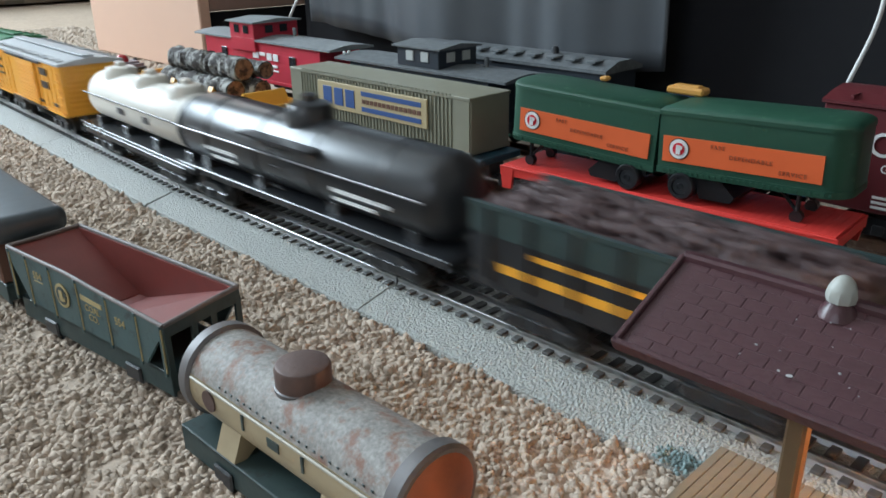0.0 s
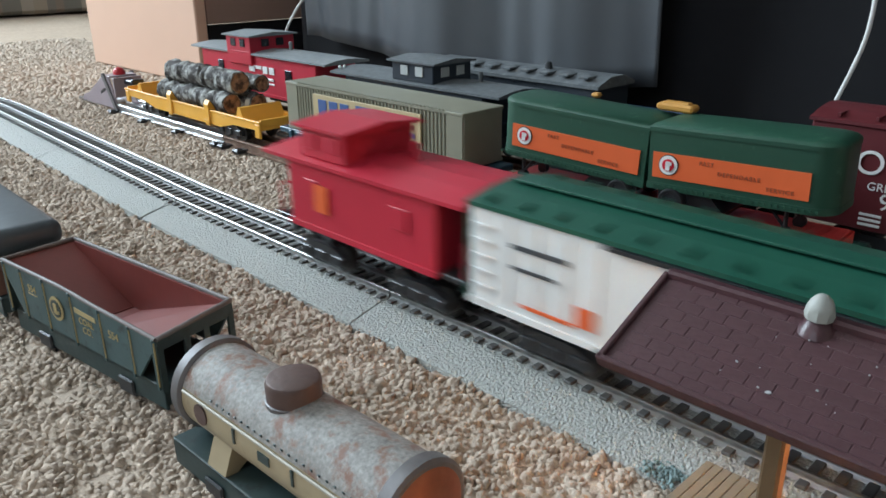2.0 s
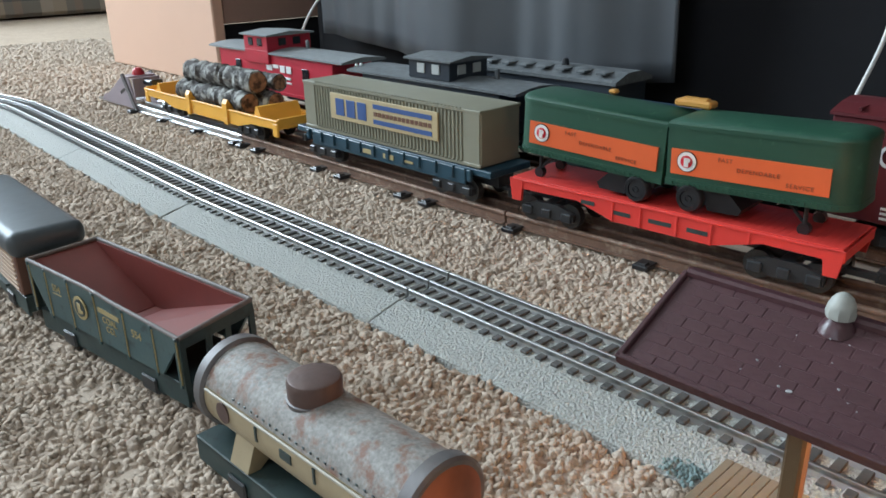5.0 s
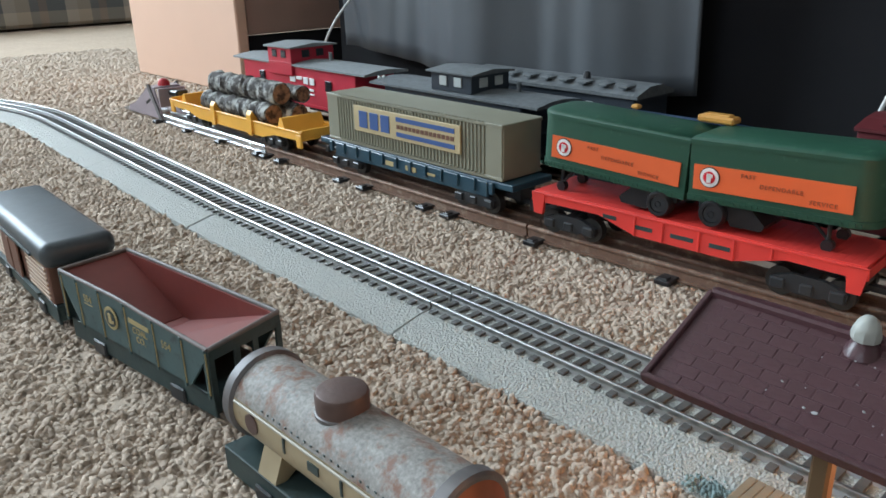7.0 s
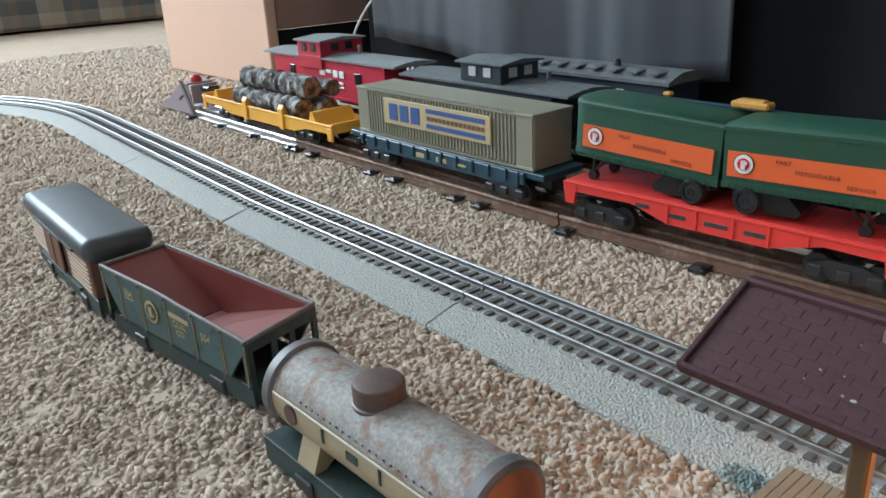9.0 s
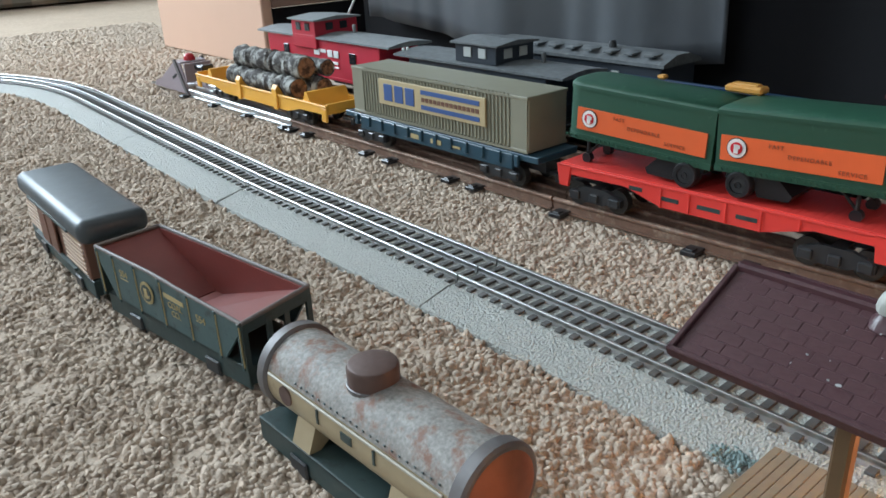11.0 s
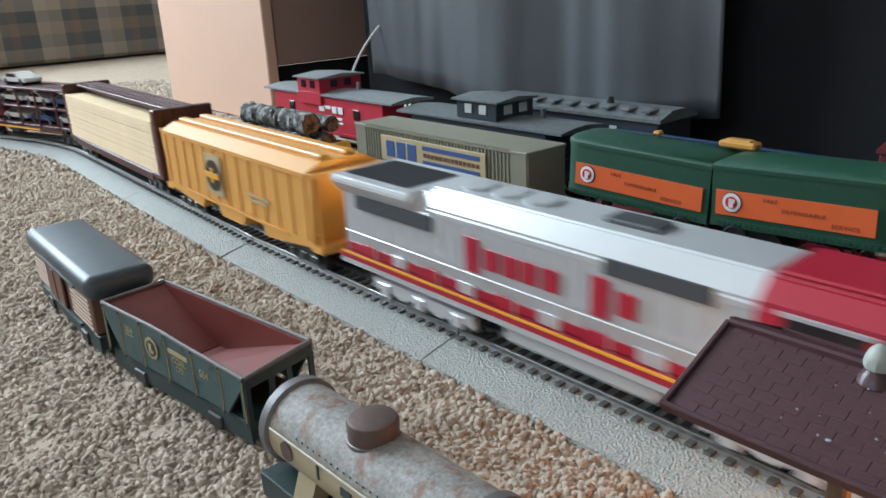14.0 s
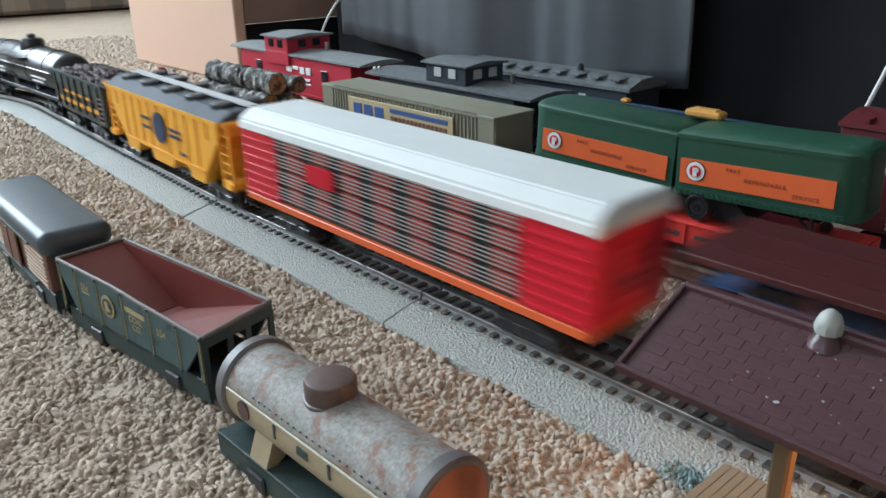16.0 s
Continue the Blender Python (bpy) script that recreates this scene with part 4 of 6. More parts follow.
def lumber_car():
    car = running_car("lumber_car", "maroon centre-beam car loaded with wrapped pale lumber", "flat car")
    half = 0.173
    part("deck", boxes((0, 0, 0.0235, 2 * half, 0.058, 0.005), (0, -0.0285, 0.021, 2 * half - 0.06, 0.002, 0.008), (0, 0.0285, 0.021, 2 * half - 0.06, 0.002, 0.008), bevel=0.0006), MAROON, car)
    for sx in (-1, 1):
        bm = boxes((sx * (half - 0.005), 0, 0.0565, 0.010, 0.058, 0.065), bevel=0.0012)
        for y in (-0.022, -0.008, 0.008, 0.022):
            box(bm, sx * (half + 0.0006), y, 0.0565, 0.002, 0.003, 0.061)
        part("bulkhead", bm, MAROON, car)
    part("centre_beam", boxes((0, 0, 0.0545, 2 * half - 0.02, 0.004, 0.060)), MAROON, car)
    bm = boxes((0, 0, 0.0865, 2 * half - 0.006, 0.026, 0.003), bevel=0.0005)
    top = part("top_beam", bm, MAROON, car)
    for y in (-0.011, -0.004, 0.004, 0.011):
        part("top_rib", boxes((0, y, 0.0887, 2 * half - 0.010, 0.0022, 0.0016)), MAROON, top)
    board = mesh_of("board", boxes((0, 0, 0, 2 * half - 0.024, 0.0262, 0.0022), bevel=0.0003), LUMBER)
    for sy in (-1, 1):
        for row in range(4):
            z = 0.0265 + 0.0129 * row
            p = part("lumber_bundle", boxes((0, sy * 0.0155, z + 0.0062, 2 * half - 0.024, 0.0252, 0.0120)), LUMBER, car, "bundle of pale yellow boards")
            for k in range(5):
                shared("board", board, p, pose(0, sy * 0.016, z + 0.00125 + 0.00248 * k))
    underframe(car, half, z=0.018)
    trucks(car, -half + 0.046, half - 0.046)
    couplers(car, half)


def toy_car_meshes(mat):
    bm = bmesh.new()
    prism(bm, [(-0.030, 0.003), (-0.0305, 0.0075), (-0.018, 0.0085), (-0.012, 0.0132), (0.006, 0.0132), (0.013, 0.0086), (0.028, 0.0075), (0.0305, 0.003)], "y", -0.0115, 0.0115)
    bmesh.ops.bevel(bm, geom=bm.edges[:], offset=0.0012, segments=2, affect="EDGES")
    return mesh_of("automobile", bm, mat, True)


def auto_carrier():
    car = running_car("auto_carrier", "maroon three-deck automobile carrier loaded with toy cars", "flat car")
    half = 0.154
    for z in (0.0245, 0.0500, 0.0755):
        part("deck", boxes((0, 0, z, 2 * half, 0.0565, 0.0030), bevel=0.0004), MAROON, car)
    part("sill", boxes((0, -0.0290, 0.020, 2 * half - 0.09, 0.0016, 0.0045), (0, 0.0290, 0.020, 2 * half - 0.09, 0.0016, 0.0045)), MAROON, car)
    part("stripe", boxes((-0.01, -0.0302, 0.0203, 0.12, 0.0006, 0.0022)), YELLOW, car)
    for sy in (-1, 1):
        for i in range(7):
            x = -half + 0.004 + (2 * half - 0.008) * i / 6
            part("post", boxes((x, sy * 0.0284, 0.050, 0.003, 0.002, 0.053)), MAROON, car)
    ramp = boxes((0, 0.012, 0.0774, 2 * half - 0.02, 0.004, 0.0012), (0, -0.012, 0.0774, 2 * half - 0.02, 0.004, 0.0012))
    part("wheel_track", ramp, MAROON, car)
    kinds = [toy_car_meshes(m) for m in (CARWHITE, CARBLUE, CARRED)]
    tyre = mesh_of("tyre", made(lambda bm: rod(bm, (0, -0.0118, 0), (0, 0.0118, 0), 0.0042, n=12)), BLACK)
    glass = mesh_of("glass", made(lambda bm: prism(bm, [(-0.0165, 0.0088), (-0.0118, 0.0126), (0.0058, 0.0126), (0.0118, 0.0088)], "y", -0.0119, 0.0119)), GLASS)
    k = 0
    for z, xs in ((0.0260, (-0.112, -0.038, 0.036, 0.108)), (0.0515, (-0.115, -0.041, 0.031, 0.104)), (0.0772, (-0.022,))):
        for x in xs:
            a = shared("automobile", kinds[(2, 0, 1, 0, 1, 0, 0, 1, 0)[k % 9]], car, pose(x, -0.004, z + 0.001) @ Matrix.Diagonal((1.1, 1.2, 1.25, 1)))
            shared("glass", glass, a)
            for dx in (-0.019, 0.019):
                shared("tyre", tyre, a, pose(dx, 0, 0.0034))
            k += 1
    underframe(car, half, z=0.017)
    trucks(car, -half + 0.046, half - 0.046)
    couplers(car, half)


def auto_rack():
    car = running_car("auto_rack", "red enclosed auto rack with slatted sides and a white roof", "train car")
    half, hw, z0, z1 = 0.1525, 0.029, 0.022, 0.075
    part("core", boxes((0, 0, (z0 + z1) / 2, 2 * half - 0.004, 2 * hw - 0.004, z1 - z0)), RACKDARK, car, "dark inside behind the slats")
    for sx in (-1, 1):
        bm = boxes((sx * (half - 0.022), 0, (z0 + z1) / 2 + 0.002, 0.044, 2 * hw + 0.0005, z1 - z0 - 0.004), bevel=0.001)
        e = part("end", bm, WARRED, car, "bright red ribbed end")
        for i in range(8):
            z = z0 + 0.007 + (z1 - z0 - 0.010) * i / 7
            part("rib", boxes((sx * (half - 0.022), 0, z, 0.040, 2 * hw + 0.003, 0.0016)), WARRED, e)
            part("rung", boxes((sx * half, 0, z, 0.003, 2 * hw - 0.010, 0.0018)), WARRED, e)
    part("sill", boxes((0, 0, z0 + 0.002, 2 * half - 0.003, 2 * hw + 0.002, 0.005), bevel=0.0005), ORANGE, car, "orange-tan lower sill")
    span = 2 * half - 0.088
    panel = mesh_of("panel", boxes((0, 0, 0, span / 7 * 0.54, 0.0012, 0.0098)), RACKPANEL)
    slat = mesh_of("slat", boxes((0, 0, 0, span, 0.0010, 0.00045)), RACKSLAT)
    for sy in (-1, 1):
        for tier in range(4):
            zt = z0 + 0.0125 + tier * 0.0112
            for i in range(4):
                shared("slat", slat, car, pose(0, sy * (hw + 0.0004), zt - 0.0036 + i * 0.0024))
            for i in range(7):
                shared("panel", panel, car, pose(-span / 2 + span * (i + 0.68) / 7, sy * (hw - 0.0006), zt))
        part("sign", boxes((-0.055, sy * (hw + 0.0022), z1 - 0.019, 0.030, 0.001, 0.012)), WARRED, car)
    bm = bmesh.new()
    prism(bm, [(-hw - 0.002, z1 - 0.004), (-hw - 0.001, z1 + 0.003), (-hw * 0.70, z1 + 0.0095), (hw * 0.70, z1 + 0.0095), (hw + 0.001, z1 + 0.003), (hw + 0.002, z1 - 0.004)], "x", -half - 0.001, half + 0.001)
    bmesh.ops.bevel(bm, geom=bm.edges[:], offset=0.0014, segments=2, affect="EDGES")
    part("roof", bm, MATTWHITE, car, "plain white folded roof")
    underframe(car, half, z=0.017)
    trucks(car, -half + 0.046, half - 0.046)
    couplers(car, half)


def diesel():
    car = running_car("diesel_locomotive", "silver and red diesel locomotive with lit headlamps", "locomotive")
    half = 0.197
    part("frame", boxes((0, 0, 0.0235, 2 * half - 0.006, 0.056, 0.007), bevel=0.0008), SILVER, car, "silver frame")
    part("frame_band", boxes((0, 0, 0.0258, 2 * half - 0.008, 0.0566, 0.0030)), LOCORED, car, "red band along the frame")
    part("frame_stripe", boxes((-0.02, -0.0284, 0.0285, 0.34, 0.0008, 0.0014), (-0.02, 0.0284, 0.0285, 0.34, 0.0008, 0.0014)), YELLOW, car)
    hood = bmesh.new()
    prism(hood, [(-0.022, 0.027), (-0.022, 0.068), (-0.016, 0.078), (0.016, 0.078), (0.022, 0.068), (0.022, 0.027)], "x", -0.194, 0.092)
    prism(hood, [(-0.0225, 0.066), (-0.0225, 0.071), (-0.016, 0.0825), (0.016, 0.0825), (0.0225, 0.071), (0.0225, 0.066)], "x", -0.108, 0.092)
    bmesh.ops.bevel(hood, geom=hood.edges[:], offset=0.0012, segments=2, affect="EDGES")
    h = part("hood", hood, SILVER, car, "silver long hood")
    wing = bmesh.new()
    prism(wing, [(-0.0220, 0.066), (-0.0280, 0.0745), (-0.0270, 0.0785), (0.0270, 0.0785), (0.0280, 0.0745), (0.0220, 0.066)], "x", -0.199, -0.118)
    bmesh.ops.bevel(wing, geom=wing.edges[:], offset=0.0008, segments=2, affect="EDGES")
    w = part("radiator_wing", wing, SILVER, car, "silver flared radiator housing with louvres")
    louvre = mesh_of("louvre", boxes((0, 0, 0, 0.0009, 0.040, 0.0008)), DARKGREY)
    for i in range(24):
        shared("louvre", louvre, w, pose(-0.192 + 0.0028 * i, 0, 0.0788))
    rib = mesh_of("door_rib", boxes((0, 0, 0, 0.0010, 0.0008, 0.030)), SILVER)
    for i in range(20):
        for sy in (-1, 1):
            shared("door_rib", rib, h, pose(-0.17 + 0.0125 * i, sy * 0.022, 0.051))
    for sy in (-1, 1):
        part("hood_stripe", boxes((-0.051, sy * 0.0226, 0.0310, 0.284, 0.0010, 0.0045)), LOCORED, h)
        for i in range(9):
            part("sill_box", boxes((-0.165 + 0.03 * i, sy * 0.0232, 0.0315, 0.014, 0.0014, 0.007), bevel=0.0003), SILVER if i % 2 else LOCORED, h)
        part("grille", boxes((-0.141, sy * 0.0228, 0.062, 0.074, 0.0014, 0.0085)), DARKGREY, h)
        part("grille", boxes((0.045, sy * 0.0230, 0.0685, 0.054, 0.0014, 0.0075)), DARKGREY, h)
        for i, x in enumerate((-0.070, -0.055, -0.041, -0.028, -0.014, 0.016, 0.031)):
            part("marking", made(lambda bm: box(bm, x, sy * 0.0232, 0.0525, 0.0105, 0.0010, 0.020 if i in (0, 5) else 0.012, 0.0004)), LOCORED, h, "red block lettering shape")
        bm = bmesh.new()
        for i in range(10):
            rod(bm, (-0.185 + 0.030 * i, sy * 0.0268, 0.027), (-0.185 + 0.030 * i, sy * 0.0268, 0.043), 0.0006, n=5)
        rod(bm, (-0.185, sy * 0.0268, 0.043), (0.085, sy * 0.0268, 0.043), 0.0007, n=5)
        part("handrail", bm, SILVER, car)
    for x in (-0.085, -0.062, -0.039):
        part("roof_fan", made(lathe, [(0.010, 0), (0.010, 0.0018), (0.008, 0.0022)], pose(x, 0, 0.0825), 20), ROOFGREY, h)
    part("exhaust", boxes((0.02, 0, 0.0835, 0.030, 0.014, 0.003), bevel=0.0008), DARKGREY, h)
    cab = bmesh.new()
    prism(cab, [(-0.0275, 0.027), (-0.0275, 0.073), (-0.018, 0.083), (0.018, 0.083), (0.0275, 0.073), (0.0275, 0.027)], "x", 0.091, 0.143)
    bmesh.ops.bevel(cab, geom=cab.edges[:], offset=0.002, segments=2, affect="EDGES")
    c = part("cab", cab, LOCORED, car, "bright red cab with a silver side panel")
    part("cab_roof", boxes((0.119, 0, 0.0835, 0.052, 0.034, 0.002), bevel=0.0008), LOCORED, c)
    nose = bmesh.new()
    prism(nose, [(0.141, 0.027), (0.141, 0.0685), (0.162, 0.0675), (0.172, 0.064), (0.177, 0.050), (0.178, 0.027)], "y", -0.0245, 0.0245)
    bmesh.ops.bevel(nose, geom=nose.edges[:], offset=0.003, segments=2, affect="EDGES")
    part("nose", nose, LOCORED, car, "rounded red nose with a yellow band")
    part("nose_band", boxes((0.1768, 0, 0.042, 0.0040, 0.030, 0.0095), (0.156, -0.0247, 0.042, 0.034, 0.0008, 0.0045), (0.156, 0.0247, 0.042, 0.034, 0.0008, 0.0045), bevel=0.0003), YELLOW, car)
    for sy in (-1, 1):
        part("cab_window", boxes((0.118, sy * 0.0276, 0.066, 0.030, 0.0014, 0.011), bevel=0.0004), GLASS, c)
        part("window_frame", boxes((0.118, sy * 0.0276, 0.0598, 0.034, 0.0018, 0.0014), (0.118, sy * 0.0276, 0.0722, 0.034, 0.0018, 0.0014)), SILVER, c)
        part("windscreen", boxes((0.1432, sy * 0.0125, 0.0735, 0.0016, 0.017, 0.0075), bevel=0.0004), REDGLOW if sy < 0 else GLASS, c, "red-lit windscreen" if sy < 0 else "")
        part("headlamp", made(lambda bm: rod(bm, (0.1715, sy * 0.0038, 0.0625), (0.1752, sy * 0.0038, 0.0620), 0.0020, n=12)), LAMPGLOW, car, "lit warm headlamp")
        part("number_board", boxes((0.1438, sy * 0.0105, 0.0795, 0.0014, 0.007, 0.0019)), LAMPGLOW, c, "lit number board")
        part("ditch_lamp", made(lambda bm: rod(bm, (0.1880, sy * 0.0125, 0.0315), (0.1905, sy * 0.0125, 0.0315), 0.0021, n=12)), LAMPGLOW, car, "lit warm ditch lamp")
        part("lamp_bracket", boxes((0.186, sy * 0.0125, 0.0300, 0.005, 0.007, 0.007), bevel=0.0005), LOCORED, car)
    part("rear_headlamp", made(lambda bm: rod(bm, (-0.1985, 0, 0.0715), (-0.2005, 0, 0.0715), 0.0038, n=14)), REARGLOW, car, "lit yellow rear headlamp")
    part("pilot", made(lambda bm: prism(bm, [(0.182, 0.004), (0.182, 0.025), (0.188, 0.025), (0.194, 0.004)], "y", -0.027, 0.027)), DARKGREY, car)
    part("pilot_plow", boxes((0.192, 0, 0.008, 0.006, 0.050, 0.010), bevel=0.0015), DARKGREY, car)
    part("fuel_tank", boxes((0.0, 0, 0.014, 0.100, 0.046, 0.014), bevel=0.004), SILVER, car)
    side = bmesh.new()
    for y in (-0.0215, 0.0215):
        prism(side, [(-0.048, 0.007), (-0.046, 0.015), (0.046, 0.015), (0.048, 0.007), (0.034, 0.0105), (0.018, 0.0055), (0.0, 0.0105), (-0.018, 0.0055), (-0.034, 0.0105)], "y", y - 0.0018, y + 0.0018)
        for x in (-0.034, 0, 0.034):
            box(side, x, y * 1.09, 0.0095, 0.010, 0.003, 0.008, 0.0008)
    box(side, 0, 0, 0.014, 0.02, 0.04, 0.008)
    me = mesh_of("truck", side, SILVER)
    for x in (-0.118, 0.118):
        t = shared("truck", me, car, pose(x, 0, 0))
        for dx in (-0.034, 0, 0.034):
            for y in (-0.0155, 0.0155):
                shared("wheel", WHEEL_ME, t, pose(dx, y, 0.0085))
    couplers(car, half)


# ---- sidings behind the oval ----
SID_Y, SID_Z = 0.138, 0.021
BAND_INK = paint("faded_green_ink", (0.20, 0.085, 0.035), 0.5)
ROW2_Y = 0.242


def old_track(name, x0, x1, y, mat, tie_step, label, turn=0.0):
    t = thing(name, pose(x0, y, CARPET - 0.001, 0, 0, turn) @ pose(-x0, -y, 0), label, "track")
    for ry in (-0.0159, 0.0, 0.0159):
        bm = bmesh.new()
        rod(bm, (x0, y + ry, 0.0092), (x1, y + ry, 0.0092), 0.0020, n=10)
        box(bm, (x0 + x1) / 2, y + ry, 0.0050, x1 - x0, 0.0014, 0.0065)
        box(bm, (x0 + x1) / 2, y + ry, 0.0020, x1 - x0, 0.0060, 0.0012)
        part("rail", bm, mat, t)
    tie = mesh_of("tie", boxes((0, 0, 0.0022, 0.011, 0.058, 0.0034), (0, -0.0245, 0.0040, 0.006, 0.006, 0.0018), (0, 0.0245, 0.0040, 0.006, 0.006, 0.0018), bevel=0.0006), BLACK)
    x = x0 + 0.010
    k = 0
    while x < x1:
        shared("tie", tie, t, pose(x, y, 0))
        k += 1
        x += tie_step[k % len(tie_step)]


def bumper():
    b = thing("track_bumper", pose(-0.700, SID_Y, SID_Z - 0.011), "grey-lilac tin track bumper with a red lamp", "track bumper")
    for sy in (-1, 1):
        y = sy * 0.017
        plate = part("side_plate", made(lambda bm: prism(bm, [(-0.088, 0.003), (-0.084, 0.010), (-0.062, 0.016), (-0.012, 0.042), (0.006, 0.042), (0.024, 0.003)], "y", y - 0.001, y + 0.001)), LILAC, b)
        part("slot", made(lambda bm: prism(bm, [(-0.022, 0.018), (-0.010, 0.023), (-0.006, 0.026), (-0.010, 0.027), (-0.024, 0.021)], "y", y - 0.0013, y + 0.0013)), BLACK, plate, "dark slot")
        part("strut", made(lambda bm: prism(bm, [(-0.011, 0.044), (-0.004, 0.046), (0.024, 0.003), (0.016, 0.003)], "y", sy * 0.0188 - 0.0012, sy * 0.0188 + 0.0012)), RIM_GREY, b, "dull brown strut")
    part("top_plate", boxes((-0.002, 0, 0.042, 0.022, 0.036, 0.0024), (0.020, 0, 0.030, 0.004, 0.036, 0.024), bevel=0.0006), LILAC, b)
    part("buffer", boxes((0.032, 0, 0.036, 0.034, 0.010, 0.007), (0.050, 0, 0.036, 0.006, 0.016, 0.012), bevel=0.0015), BLACK, b)
    part("foot", boxes((-0.072, -0.012, 0.003, 0.070, 0.010, 0.003), (-0.072, 0.012, 0.003, 0.070, 0.010, 0.003)), TINRAIL, b)
    part("lamp", made(lathe, [(0.0074, 0.042), (0.0078, 0.046), (0.0072, 0.0495), (0.0050, 0.0530), (0.002, 0.0542)], pose(-0.001, 0, -0.0022), 24), REDLAMP, b, "red lamp cap", True)


def log_car():
    x0, x1 = -0.630, -0.335
    c = thing("log_car", pose((x0 + x1) / 2, SID_Y, SID_Z), "yellow flat log car with side brackets on rusty track", "flat car")
    half = (x1 - x0) / 2
    part("deck", boxes((0, 0, 0.0190, 2 * half, 0.046, 0.004), bevel=0.0008), LOGYELLOW, c)
    for sy in (-1, 1):
        y = sy * 0.0232
        sill = [(-half, 0.0255), (half, 0.0255), (half, 0.0175), (half - 0.05, 0.0165), (half - 0.075, 0.0110), (-half + 0.075, 0.0110), (-half + 0.05, 0.0165), (-half, 0.0175)]
        part("side_sill", made(lambda bm: prism(bm, sill, "y", y - 0.0015, y + 0.0015)), LOGYELLOW, c)
        part("sill_lip", boxes((0, sy * 0.0245, 0.0250, 2 * half, 0.0022, 0.0022), bevel=0.0004), LOGYELLOW, c)
        for x in (-0.032, 0.050):
            part("stake", made(lambda bm: prism(bm, [(sy * 0.0225, 0.020), (sy * 0.0268, 0.014), (sy * 0.0268, 0.031), (sy * 0.0240, 0.0355), (sy * 0.0150, 0.021)], "x", x - 0.0045, x + 0.0045)), LOGYELLOW, c)
            part("pocket", boxes((x, sy * 0.0258, 0.013, 0.008, 0.0022, 0.007), bevel=0.0005), LOGYELLOW, c)
    for sx in (-1, 1):
        part("bulkhead", made(lambda bm: prism(bm, [(sx * (half - 0.046), 0.020), (sx * (half - 0.040), 0.0350), (sx * (half - 0.036), 0.0350), (sx * (half - 0.028), 0.020)], "y", -0.0235, 0.0235)), LOGYELLOW, c, "raised yellow cross bulkhead")
        part("end_lip", boxes((sx * (half - 0.0015), 0, 0.0240, 0.003, 0.046, 0.007), (sx * (half - 0.014), 0, 0.0220, 0.003, 0.044, 0.004), bevel=0.0005), LOGYELLOW, c)
        for sy in (-1, 1):
            part("corner_step", boxes((sx * (half - 0.005), sy * 0.0238, 0.0165, 0.009, 0.003, 0.014), bevel=0.001), LOGYELLOW, c)
    trucks(c, -half + 0.06, half - 0.06)
    couplers(c, half)
    rng = random.Random(5)
    for x, y, z, r, ln in ((-0.478, SID_Y - 0.011, 0.0535, 0.0112, 0.140), (-0.466, SID_Y + 0.0125, 0.0530, 0.0105, 0.150), (-0.470, SID_Y - 0.004, 0.0745, 0.0118, 0.140), (-0.472, SID_Y + 0.0185, 0.0715, 0.0085, 0.150)):
        lg = thing("log", pose(x, y, z, 0, 90, rng.uniform(-2, 2)) @ pose(0, 0, 0, 0, 0, rng.uniform(0, 360)), "birch log with peeling mottled bark on the log car", "log", "logs on the yellow car")
        prof = [(r * rng.uniform(0.88, 1.08), -ln / 2 + ln * i / 40) for i in range(41)]
        bm = made(lathe, prof, Matrix(), 22)
        for v in bm.verts:
            k = 1 + 0.14 * noise.noise(v.co * 110) + 0.10 * noise.noise(v.co * 320)
            v.co.x, v.co.y = v.co.x * k, v.co.y * k
        part("bark", bm, BARK, lg, smooth=True)
        for s in (-1, 1):
            part("cut_end", made(lambda b: rod(b, (0, 0, s * (ln / 2 + 0.0006)), (0, 0, s * (ln / 2 - 0.001)), r * 0.86, n=14)), CUTWOOD, lg)


